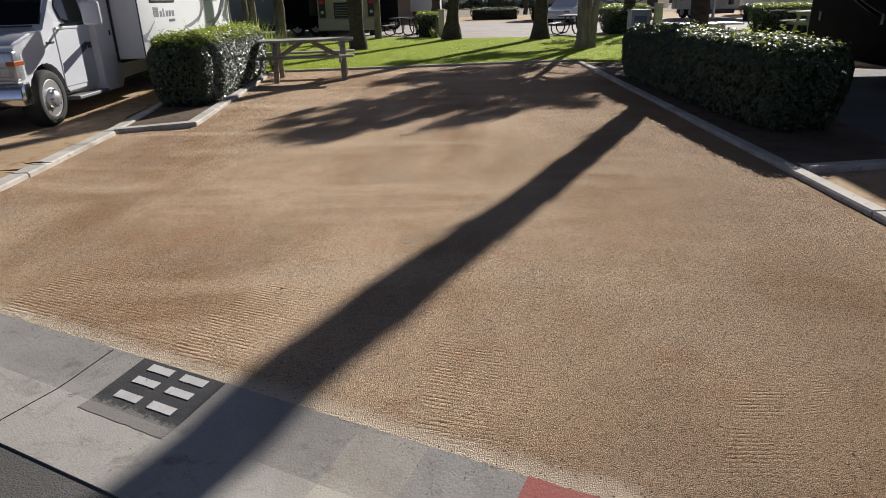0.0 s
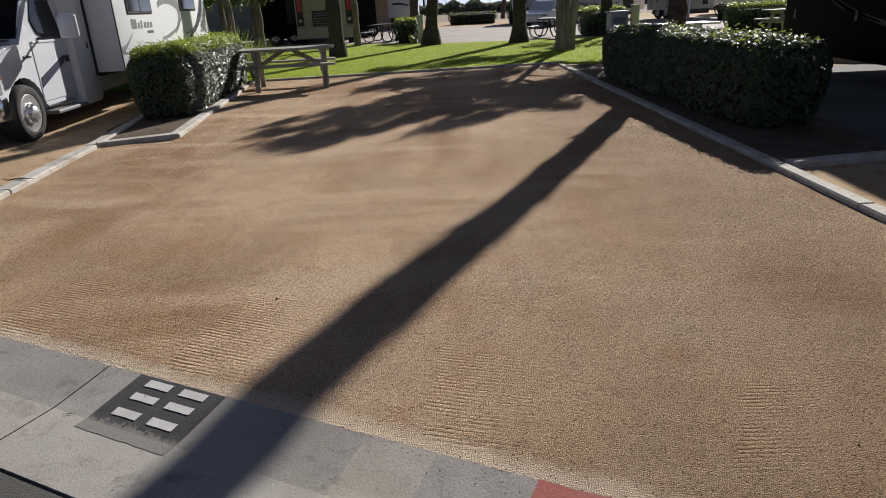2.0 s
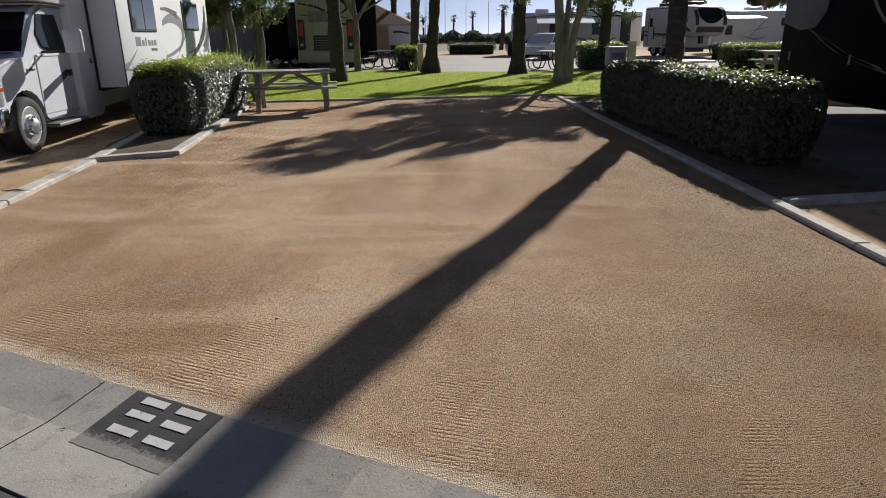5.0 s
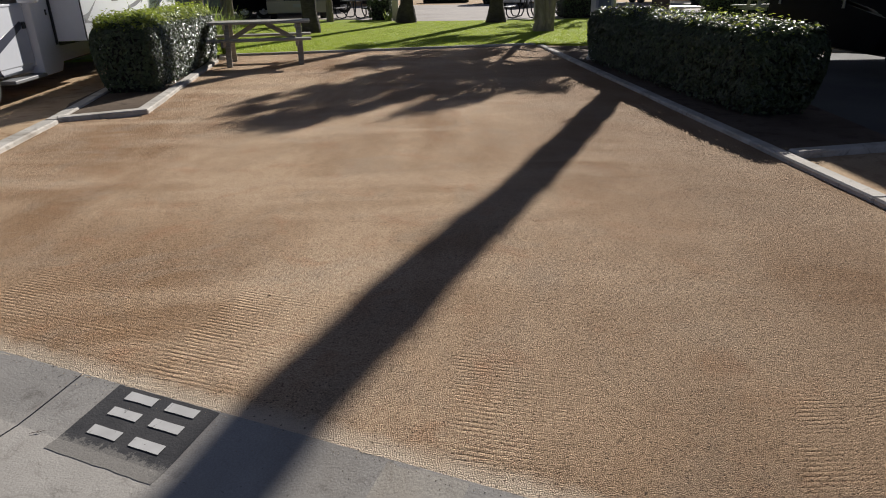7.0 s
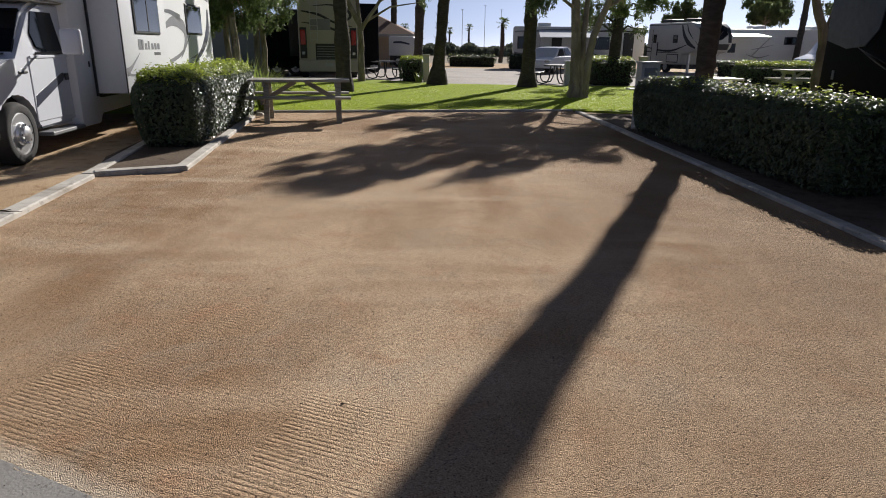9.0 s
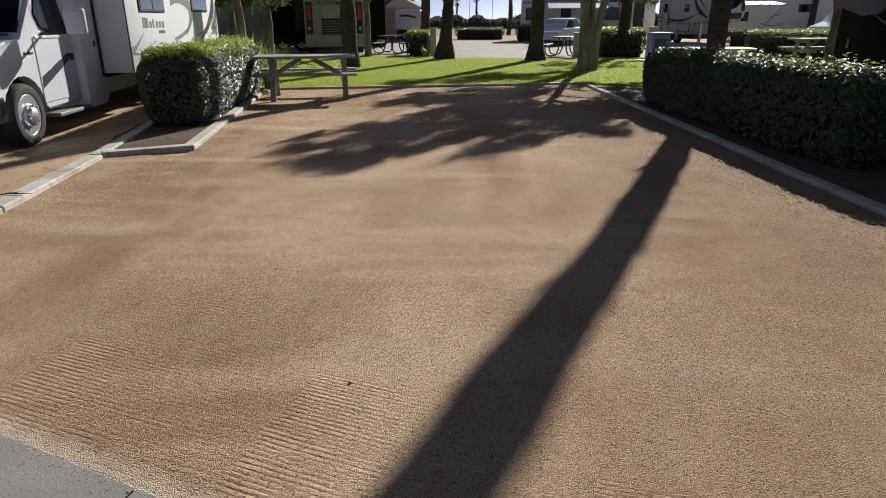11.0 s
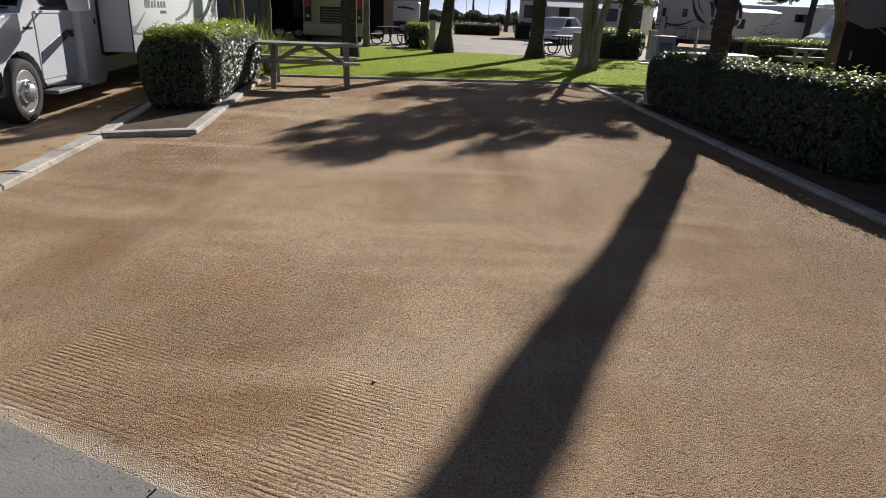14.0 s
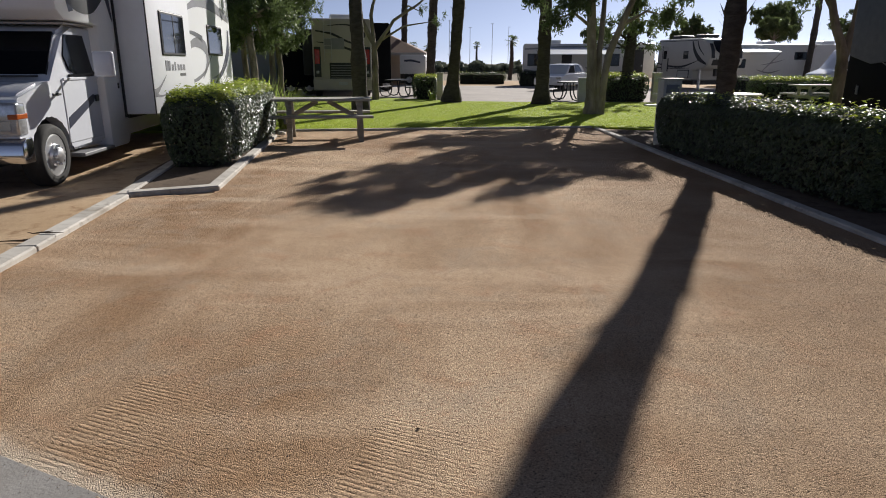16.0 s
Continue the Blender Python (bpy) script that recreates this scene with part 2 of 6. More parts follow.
GRAVEL = gravel_material()
DIRT = soil_material("pale_dirt", (0.40, 0.28, 0.17), (0.52, 0.39, 0.26), (0.26, 0.16, 0.09))
BED = soil_material("bed_soil", (0.10, 0.075, 0.055), (0.17, 0.13, 0.10), (0.06, 0.045, 0.035))
EARTH = soil_material("far_earth", (0.22, 0.19, 0.15), (0.33, 0.28, 0.22), (0.12, 0.10, 0.07))
KERB = concrete("kerb_concrete", (0.40, 0.375, 0.34), (0.56, 0.53, 0.485), (0.25, 0.215, 0.17))
APRON = concrete("gutter_concrete", (0.335, 0.315, 0.29), (0.425, 0.40, 0.37), (0.27, 0.245, 0.215))
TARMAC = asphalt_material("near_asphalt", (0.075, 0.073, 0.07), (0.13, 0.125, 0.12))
PALEROAD = asphalt_material("worn_pale_asphalt", (0.30, 0.27, 0.25), (0.40, 0.36, 0.33))
TURF = soil_material("turf_soil", (0.20, 0.27, 0.028), (0.31, 0.38, 0.05), (0.14, 0.18, 0.03))
GRASS = leaf_material("grass_blades", (0.16, 0.23, 0.022), (0.38, 0.45, 0.06), 0.6, 0.35)
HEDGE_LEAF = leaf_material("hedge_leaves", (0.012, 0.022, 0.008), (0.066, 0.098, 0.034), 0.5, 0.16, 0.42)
HEDGE_PALE = leaf_material("young_and_sunlit_hedge_leaves", (0.09, 0.14, 0.02), (0.30, 0.36, 0.05), 0.4, 0.35)
# near-black: the shade among the inner twigs is put into this colour
HEDGE_CORE = plain("hedge_inner_shade", (0.016, 0.016, 0.011), 0.9, grain=0.4, scale=14)
GUM_LEAF = leaf_material("gum_leaves", (0.035, 0.055, 0.022), (0.12, 0.16, 0.06), 0.45, 0.25)
STRAP_LEAF = leaf_material("strap_leaves", (0.10, 0.15, 0.03), (0.26, 0.33, 0.08), 0.45, 0.3)
FAR_LEAF = leaf_material("far_leaves", (0.09, 0.11, 0.075), (0.19, 0.21, 0.15), 0.7, 0.1)
PALM_BARK = bark_material("palm_bark", (0.046, 0.040, 0.035), (0.112, 0.096, 0.084), 1.0, 5.0)
GUM_BARK = bark_material("gum_bark", (0.14, 0.115, 0.092), (0.40, 0.35, 0.30), 0.0, 3.0)
# the gum bark again, with a trunk's shade put into darker colours
SHADED_BARK = bark_material("shaded_gum_bark", (0.09, 0.075, 0.06), (0.24, 0.21, 0.18), 0.0, 3.0)
WOOD = wood_material("weathered_wood", (0.24, 0.23, 0.20), (0.45, 0.435, 0.39))
RED_PAINT = concrete("faded_red_paint", (0.42, 0.13, 0.11), (0.50, 0.19, 0.16), (0.34, 0.20, 0.17))
GELCOAT = plain("white_gelcoat", (0.83, 0.84, 0.86), 0.28, grain=0.03, scale=1.5)
PANEL = plain("trailer_panel", (0.62, 0.62, 0.61), 0.4, grain=0.06, scale=1.2)
CREAM = plain("cream_gelcoat", (0.42, 0.38, 0.32), 0.35, grain=0.05, scale=1.5)
CAB_PAINT = plain("white_car_paint", (0.63, 0.65, 0.70), 0.18, grain=0.02, scale=2)
DARK_GLASS = plain("tinted_glass", (0.012, 0.014, 0.017), 0.04, grain=0.1, scale=2)
CAB_GLASS = plain("dark_cab_glass", (0.004, 0.005, 0.006), 0.06, grain=0.1, scale=2, spec=0.14)
BLACK_TRIM = plain("black_trim", (0.02, 0.02, 0.022), 0.5, grain=0.2, scale=10)
GREY_TRIM = plain("grey_decal", (0.22, 0.22, 0.23), 0.4, grain=0.1, scale=4)
NAVY_DECAL = plain("navy_decal", (0.03, 0.035, 0.06), 0.4, grain=0.1, scale=4)
RUBBER = plain("tyre_rubber", (0.022, 0.021, 0.02), 0.85, grain=0.25, scale=20, bump=0.3)
CHROME = plain("chrome", (0.58, 0.58, 0.60), 0.14, 1.0, grain=0.05, scale=6)
RIM = plain("polished_rim", (0.86, 0.86, 0.87), 0.32, 0.85, grain=0.06, scale=10)
STEEL = plain("galvanised_steel", (0.45, 0.45, 0.46), 0.45, 0.8, grain=0.12, scale=14)
LAMP_GLASS = plain("headlamp_glass", (0.50, 0.51, 0.52), 0.10, 0.5, grain=0.35, scale=14)
AMBER = plain("amber_lens", (0.42, 0.10, 0.025), 0.2, grain=0.1, scale=20)
RED_LENS = plain("red_lens", (0.42, 0.02, 0.015), 0.25, grain=0.15, scale=20)
DARK_COACH = plain("dark_coach_paint", (0.008, 0.009, 0.011), 0.6, grain=0.2, scale=2, spec=0.03)
SILVER_DECAL = plain("silver_decal", (0.16, 0.16, 0.16), 0.35, 0.3, grain=0.1, scale=5)
BOX_GREY = plain("grey_cabinet_paint", (0.42, 0.43, 0.42), 0.55, grain=0.1, scale=6)
POST_CREAM = plain("cream_post_paint", (0.50, 0.47, 0.38), 0.7, grain=0.1, scale=8)
ROOF_BROWN = plain("brown_roof_shingle", (0.20, 0.12, 0.08), 0.9, grain=0.3, scale=12)

# ---- helpers for meshes ----


def link(name, bm, mats, parent=None, label=""):
    me = bpy.data.meshes.new(name)
    bm.to_mesh(me)
    bm.free()
    for mt in mats if isinstance(mats, (list, tuple)) else [mats]:
        me.materials.append(mt)
    ob = new(name, me)
    ob.parent = parent
    return tagged(ob, label)


def part(name, bm, material, parent, label=""):
    """One bmesh as one mesh object under a thing or a part."""
    return link(name, bm, material, parent, label)


def thing(name, label, category, m=None, group=""):
    """An Empty that carries the parts of one thing."""
    ob = new(name)
    ob.empty_display_size = 0.2
    ob.matrix_basis = m or Matrix()
    return tagged(ob, label, category, group)


def smooth(ob, angle=40):
    me = ob.data
    me.polygons.foreach_set("use_smooth", [True] * len(me.polygons))
    me.set_sharp_from_angle(angle=radians(angle))
    return ob


def box(x0, x1, y0, y1, z0, z1, bevel=0.0, bm=None, seg=2):
    bm = bm or bmesh.new()
    r = bmesh.ops.create_cube(bm, size=1.0, matrix=Matrix.LocRotScale(((x0 + x1) / 2, (y0 + y1) / 2, (z0 + z1) / 2), None, (x1 - x0, y1 - y0, z1 - z0)))
    if bevel:
        es = {e for v in r["verts"] for e in v.link_edges}
        bmesh.ops.bevel(bm, geom=list(es), offset=bevel, segments=seg, affect="EDGES", profile=0.5)
    return bm


def prism(outline, y0, y1, bevel=0.0, bm=None, axis="y", seg=2):
    """A closed outline of (a, b) pushed from y0 to y1 along an axis: a, b are x, z for y; y, z for x; x, y for z."""
    bm = bm or bmesh.new()
    put = {"y": lambda a, b, d: (a, d, b), "x": lambda a, b, d: (d, a, b), "z": lambda a, b, d: (a, b, d)}[axis]
    low = [bm.verts.new(put(a, b, y0)) for a, b in outline]
    high = [bm.verts.new(put(a, b, y1)) for a, b in outline]
    fs = [bm.faces.new(low), bm.faces.new(high)]
    for i in range(len(low)):
        j = (i + 1) % len(low)
        fs.append(bm.faces.new((low[i], low[j], high[j], high[i])))
    bmesh.ops.recalc_face_normals(bm, faces=fs)
    if bevel:
        bmesh.ops.bevel(bm, geom=list({e for f in fs for e in f.edges}), offset=bevel, segments=seg, affect="EDGES", profile=0.5)
    return bm


def beam(a, b, w, h, bevel=0.0, bm=None, up=(0, 0, 1)):
    """A straight bar of w x h from a to b."""
    bm = bm or bmesh.new()
    a, b = Vector(a), Vector(b)
    d = (b - a).normalized()
    side = d.cross(Vector(up))
    side = side.normalized() if side.length > 1e-4 else Vector((1, 0, 0))
    top = side.cross(d)
    m = Matrix((side, d, top)).transposed().to_4x4()
    m.translation = (a + b) / 2
    r = bmesh.ops.create_cube(bm, size=1.0, matrix=m @ Matrix.Diagonal((w, (b - a).length, h, 1)))
    if bevel:
        bmesh.ops.bevel(bm, geom=list({e for v in r["verts"] for e in v.link_edges}), offset=bevel, segments=1, affect="EDGES")
    return bm


def tube(points, radii, sides=8, bm=None, cap=True, wobble=0.0, seed=0):
    """A round limb along points, with a radius at each."""
    bm = bm or bmesh.new()
    rnd = random.Random(seed)
    pts = [Vector(p) for p in points]
    rings, ref = [], Vector((0.37, 0.81, 0.11))
    for i, p in enumerate(pts):
        d = (pts[min(i + 1, len(pts) - 1)] - pts[max(i - 1, 0)]).normalized()
        u = d.cross(ref).normalized()
        v = d.cross(u)
        r = radii[i] if isinstance(radii, (list, tuple)) else radii
        rings.append([bm.verts.new(p + (u * math.cos(k * math.tau / sides) + v * math.sin(k * math.tau / sides)) * r * (1 + rnd.uniform(-wobble, wobble))) for k in range(sides)])
    for a, b in zip(rings, rings[1:]):
        for k in range(sides):
            bm.faces.new((a[k], a[(k + 1) % sides], b[(k + 1) % sides], b[k]))
    if cap:
        bm.faces.new(rings[0][::-1])
        bm.faces.new(rings[-1])
    return bm


def lathe(profile, sides=24, axis="y", bm=None, m=None):
    """A turned form: profile of (radius, along)."""
    bm = bm or bmesh.new()
    m = m or Matrix()
    rings = []
    for r, s in profile:
        ring = []
        for k in range(sides):
            c, n = math.cos(k * math.tau / sides) * r, math.sin(k * math.tau / sides) * r
            ring.append(bm.verts.new(m @ Vector({"y": (c, s, n), "x": (s, c, n), "z": (c, n, s)}[axis])))
        rings.append(ring)
    fs = []
    for a, b in zip(rings, rings[1:]):
        for k in range(sides):
            fs.append(bm.faces.new((a[k], a[(k + 1) % sides], b[(k + 1) % sides], b[k])))
    if profile[0][0] > 1e-4:
        fs.append(bm.faces.new(rings[0]))
    if profile[-1][0] > 1e-4:
        fs.append(bm.faces.new(rings[-1]))
    bmesh.ops.recalc_face_normals(bm, faces=fs)
    return bm


def leaf_mesh(name, places, sizes, mats, parent, seed=0, aim=None, slim=0.5, which=None, droop=0.0, facing=None):
    """Many small folded leaves in one mesh; facing: the way that their upper sides look."""
    rng = np.random.default_rng(seed)
    n = len(places)
    d = rng.normal(size=(n, 3)) if aim is None else aim + rng.normal(size=(n, 3)) * 0.55
    d[:, 2] -= droop
    d /= np.linalg.norm(d, axis=1)[:, None]
    s = np.cross(d, rng.normal(size=(n, 3)))
    s /= np.linalg.norm(s, axis=1)[:, None]
    if facing is not None:                                # blades lie across the way they face
        f = facing + rng.normal(size=(n, 3)) * 0.42
        f /= np.linalg.norm(f, axis=1)[:, None]
        d -= f * (d * f).sum(1)[:, None]
        d /= np.linalg.norm(d, axis=1)[:, None]
        s = np.cross(d, f)
    up = np.cross(s, d)
    L = np.asarray(sizes)[:, None]
    base, tip = places - d * L * 0.5, places + d * L * 0.5 - up * L * 0.08
    mid = places + up * L * 0.07
    left, right = mid + s * L * slim * 0.5, mid - s * L * slim * 0.5
    verts = np.stack([base, left, tip, right], 1).reshape(-1, 3)
    i = np.arange(n) * 4
    faces = np.stack([np.stack([i, i + 1, i + 2], 1), np.stack([i, i + 2, i + 3], 1)], 1).reshape(-1, 3)
    me = bpy.data.meshes.new(name)
    me.from_pydata(verts.tolist(), [], faces.tolist())
    for mt in mats if isinstance(mats, (list, tuple)) else [mats]:
        me.materials.append(mt)
    if which is not None:
        me.polygons.foreach_set("material_index", np.repeat(np.asarray(which, dtype=np.int32), 2))
    ob = new(name, me)
    ob.parent = parent
    return tagged(ob, kind="stuff")


def strip(outline, z0, z1, name, mat, label, category="", bevel=0.0):
    """A flat piece of the setting from an outline of (x, y)."""
    ob = link(name, prism(outline, z0, z1, bevel, axis="z"), mat)
    return tagged(ob, label, category or name, kind="structure")

# ---- the large structure ----


def sheet(name, x0, x1, y0, y1, nx, ny, height, mat, label, inside=None, category="ground"):
    """A grid sheet that begins at the gutter, with a height function."""
    xs, ys = np.linspace(x0, x1, nx), np.linspace(y0, y1, ny)
    front = [edge_y(x) - 0.010 + 0.012 * noise.noise((x * 11, 2.2, 0)) + 0.008 * noise.noise((x * 37, 5.2, 0)) for x in xs]
    verts = [(x, f + y, height(x, f + y)) for y in ys for x, f in zip(xs, front)]
    faces = []
    for j in range(ny - 1):
        for i in range(nx - 1):
            cx, cy = (xs[i] + xs[i + 1]) / 2, (ys[j] + ys[j + 1] + front[i] + front[i + 1]) / 2
            if inside is None or inside(cx, cy):
                a = j * nx + i
                faces.append((a, a + 1, a + nx + 1, a + nx))
    me = bpy.data.meshes.new(name)
    me.from_pydata(verts, [], faces)
    me.materials.append(mat)
    ob = smooth(new(name, me), 60)
    return tagged(ob, label, category, kind="structure")


ground = link("ground", box(-900, 900, -300, 2500, -0.6, -0.16), EARTH)
tagged(ground, "bare brown earth reaching the horizon", "ground", kind="structure")


def right_x(y):
    return 2.80 - 0.055 * (y - 4.0)


def left_x(y):
    return -4.04 - 0.157 * (y - 5.13)


def bed_x(y):
    return -3.69 - 0.165 * (y - 8.5)


def back_y(x):
    return 15.85 + 0.19 * x


def edge_y(x):
    return 1.965 - 0.42 * x          # gravel meets the gutter


strip([(-30, edge_y(-30) + 0.09), (40, edge_y(40) + 0.09), (40, 60), (-30, 60)], -0.16, -0.012, "site_ground", DIRT, "pale raked dirt of the neighbouring camp pitches", "ground")


def gravel_height(x, y):
    h = 0.006 * noise.noise((x * 0.9, y * 0.9, 0.3)) + 0.004 * noise.noise((x * 2.7, y * 2.7, 1.7))
    d = (y - edge_y(x)) / 1.085
    h -= (0.012 - 0.005 * noise.noise((x * 9, y * 9, 4.1))) * math.exp(-max(d, 0) / 0.12)
    lap = min(1.0, max(0.0, d / 0.05))                     # runs out thin on the concrete
    return h * lap + (0.15 * min(d, 0.0) - 0.0146 + 0.002 * noise.noise((x * 23, y * 23, 3.3))) * (1 - lap)


def on_site(x, y):
    if y < edge_y(x) - 0.05 or y > back_y(x) + 0.12 or x > right_x(y) + 0.05:
        return False
    return x > (left_x(y) - 0.05 if y < 7.95 else bed_x(y) - 0.05)


sheet("gravel_pitch", -7.0, 4.6, 0.0, 16.0, 293, 320, gravel_height, GRAVEL, "raked tan decomposed granite of an empty pitch", on_site)

# gutter: sloped kerb face, pan and the road in front, running at the gravel's edge
UX, UY = 1 / math.hypot(1, 0.42), -0.42 / math.hypot(1, 0.42)      # along the gutter
NX, NY = -UY, UX                                                    # towards the gravel


def gut(s, d):
    """A place along the gutter: s metres along it, d metres towards the gravel."""
    return 0.0 + s * UX + d * NX, 1.965 + s * UY + d * NY


def gutter_strip(name, s0, s1, profile, mat, label):
    bm = bmesh.new()
    rows = []
    for s in (s0, s1):
        rows.append([bm.verts.new((*gut(s, d), z)) for d, z in profile])
    for k in range(len(profile) - 1):
        bm.faces.new((rows[0][k], rows[1][k], rows[1][k + 1], rows[0][k + 1]))
    bm.faces.new(rows[0][::-1])
    bm.faces.new(rows[1])
    bm.faces.new((rows[0][-1], rows[1][-1], rows[1][0], rows[0][0]))
    bmesh.ops.recalc_face_normals(bm, faces=bm.faces[:])
    return tagged(link(name, bm, mat), label, "kerb", kind="structure")


PROFILE = [(0.10, -0.16), (0.10, -0.035), (0.02, -0.030), (0.0, -0.014), (-0.24, -0.050), (-0.29, -0.056), (-0.62, -0.060), (-0.62, -0.16)]
JOINT = -1.68
gutter_strip("gutter_kerb", -30, JOINT - 0.004, PROFILE, APRON, "grey rolled concrete kerb and gutter with stains")
gutter_strip("gutter_kerb", JOINT + 0.004, 0.40, PROFILE, APRON, "grey rolled concrete kerb and gutter with stains")
gutter_strip("gutter_kerb", 0.404, 40, PROFILE, APRON, "grey rolled concrete kerb and gutter with stains")
strip([gut(-40, -0.615), gut(60, -0.615), gut(60, -12), gut(-40, -12)], -0.16, -0.066, "road", TARMAC, "dark grey asphalt of the park lane")


def kerb_run(points, w=0.15, z0=-0.1, z1=0.065, label="", bevel=0.014):
    """A concrete kerb along points, w wide to the left of the way."""
    bm = bmesh.new()
    for (ax, ay), (bx, by) in zip(points, points[1:]):
        d = Vector((bx - ax, by - ay, 0)).normalized()
        n = Vector((-d.y, d.x, 0)) * w / 2
        n_seg = max(1, int(math.hypot(bx - ax, by - ay) / 1.5))
        for k in range(n_seg):
            p, q = k / n_seg, (k + 1) / n_seg
            a = Vector((ax + (bx - ax) * p, ay + (by - ay) * p, (z0 + z1) / 2)) + n + d * 0.002
            b = Vector((ax + (bx - ax) * q, ay + (by - ay) * q, (z0 + z1) / 2)) + n - d * 0.002
            beam(a, b, w, z1 - z0, bevel, bm)
    return tagged(link("kerb", bm, KERB), label, "kerb", kind="structure")


kerb_run([(left_x(3.62), 3.62), (left_x(7.75), 7.75)], 0.17, label="pale concrete kerb half buried in gravel", z1=0.05)
kerb_run([(-3.64, 8.27), (-4.50, 7.80)], -0.17, label="pale concrete kerb across the end of the hedge bed", z1=0.055)
kerb_run([(-3.66, 8.29), (bed_x(13.9), 13.9)], 0.15, label="pale concrete kerb along the hedge bed", z1=0.05)
kerb_run([(left_x(7.75) - 0.03, 7.80), (-5.27, 11.6)], 0.15, label="pale concrete kerb between the hedge bed and the dirt", z1=0.045)
kerb_run([(right_x(1.2), 1.2), (right_x(16.0), 16.0)], -0.13, label="pale concrete kerb with worn top edge", z1=0.042)
kerb_run([(right_x(5.6) + 0.17, 5.68), (3.95, 5.90)], 0.13, label="pale concrete kerb across the end of the hedge bed", z1=0.05)
kerb_run([(-4.9, back_y(-4.9)), (right_x(16), back_y(right_x(16)))], 0.12, label="low concrete mowing kerb at the lawn", z1=0.045)
strip([(-4.6, 8.0), (-3.8, 8.4), (bed_x(15) - 0.12, 15), (-6.0, 15), (-5.0, 9.0)], -0.1, 0.02, "hedge_bed", BED, "dark soil bed under the clipped hedge", "soil")
strip([(right_x(5.7) + 0.16, 5.75), (4.0, 5.95), (4.3, 9), (3.6, 15.6), (right_x(15.6) + 0.16, 15.6)], -0.1, 0.02, "hedge_bed", BED, "dark soil bed under the clipped hedge", "soil")

# dark ground sheet; the coach's deep shade is also put into its colour
strip([(3.98, 5.98), (9.6, 6.9), (9.6, 13.4), (4.0, 13.4)], -0.1, -0.004, "coach_shade_ground", TARMAC, "dark ground under the parked dark motorhome, darkened further for its shade", "ground")

lawn = strip([(-16, back_y(-16) + 0.12), (right_x(16) + 0.1, back_y(right_x(16)) + 0.12), (3.6, 15.7), (22, 18.5), (22, 27.5), (7, 26.6), (2, 26.2), (-1, 26.6), (-4.5, 29), (-16, 33)], -0.1, 0.035, "lawn", TURF, "bright green mown lawn between the pitches")
strip([(-40, 30), (-4.5, 29.1), (-1, 26.7), (2, 26.3), (7, 26.7), (22, 27.6), (60, 33), (60, 44), (20, 43), (4, 46), (-8, 46), (-40, 48)], -0.1, 0.0, "far_road", PALEROAD, "sunlit pale asphalt lane beyond the lawn", "road")

# ---- the painted pitch number on the kerb ----


def slope_z(d):
    """Height of the gutter's surface at d metres towards the gravel."""
    for (d1, z1), (d0, z0) in zip(PROFILE[2:], PROFILE[3:]):
        if d0 <= d <= d1:
            return z0 + (z1 - z0) * (d - d0) / (d1 - d0)
    return -0.06


def paint_patch(name, s0, s1, d0, d1, mat, label, lift=0.0016, rag=0.0, n=60):
    """A thin coat of paint on the gutter, with a ragged outline."""
    bm = bmesh.new()
    stops = sorted({d0, d1, *[d for d, _ in PROFILE if d0 < d < d1]})
    rows = []
    for i in range(n + 1):
        s = s0 + (s1 - s0) * i / n
        row = []
        for k, d in enumerate(stops):
            j = rag * 1.6 * noise.noise((s * 14, k * 3.1, n)) if k in (0, len(stops) - 1) else 0
            e = rag * noise.noise((d * 14, i * 1.7, n)) if i in (0, n) else 0
            x, y = gut(s + e, d + j)
            row.append(bm.verts.new((x, y, slope_z(min(d + j, 0.0)) + lift)))
        rows.append(row)
    for a, b in zip(rows, rows[1:]):
        for k in range(len(stops) - 1):
            bm.faces.new((a[k], b[k], b[k + 1], a[k + 1]))
    bmesh.ops.recalc_face_normals(bm, faces=bm.faces[:])
    return tagged(link(name, bm, mat), label, "marking", kind="structure")


PLATE = (-1.475, -0.985, -0.345, -0.004)


def panel_paint():
    """Black paint, scuffed away by tyres along the gutter's foot."""
    m = Nodes("worn_black_paint", 0.85, 0.0, 0.3)
    x, y, _ = m.xyz()
    d = m.calc("ADD", m.calc("MULTIPLY", x, NX), m.calc("MULTIPLY", m.calc("SUBTRACT", y, 1.965), NY))
    foot = m.node("ShaderNodeMapRange", Value=d, From_Min=-0.24, From_Max=-0.30).outputs[0]
    bare = m.calc("ADD", m.calc("MULTIPLY", foot, 0.42), m.noise(48.0, 6, 0.75, 0.4))
    worn = m.ramp(bare, (0.66, (0, 0, 0)), (0.80, (0.85, 0.85, 0.85)))
    c = m.mix(worn, m.ramp(m.noise(7.0, 5, 0.65), (0.3, (0.050, 0.050, 0.055)), (0.7, (0.085, 0.083, 0.085))), (0.25, 0.235, 0.215))
    c = m.mix(0.4, c, m.ramp(m.noise(190.0, 2), (0.3, (0.3, 0.3, 0.3)), (0.7, (0.7, 0.7, 0.7))), "OVERLAY")
    m.base(c).bump(m.noise(120.0, 3), 0.35, 0.004)
    return m.mat


paint_patch("number_panel", *PLATE, panel_paint(), "worn black panel painted on the kerb", rag=0.0025)
paint_patch("red_kerb_paint", 0.345, 1.6, -0.30, 0.0, RED_PAINT, "faded red no-parking paint on the kerb", rag=0.008)
paint_patch("rust_stain", -0.30, -0.02, -0.50, -0.01, concrete("rust_stained_concrete", (0.40, 0.365, 0.32), (0.49, 0.45, 0.39), (0.33, 0.275, 0.215)), "faint tan stain on the concrete kerb", lift=0.0009, rag=0.012)


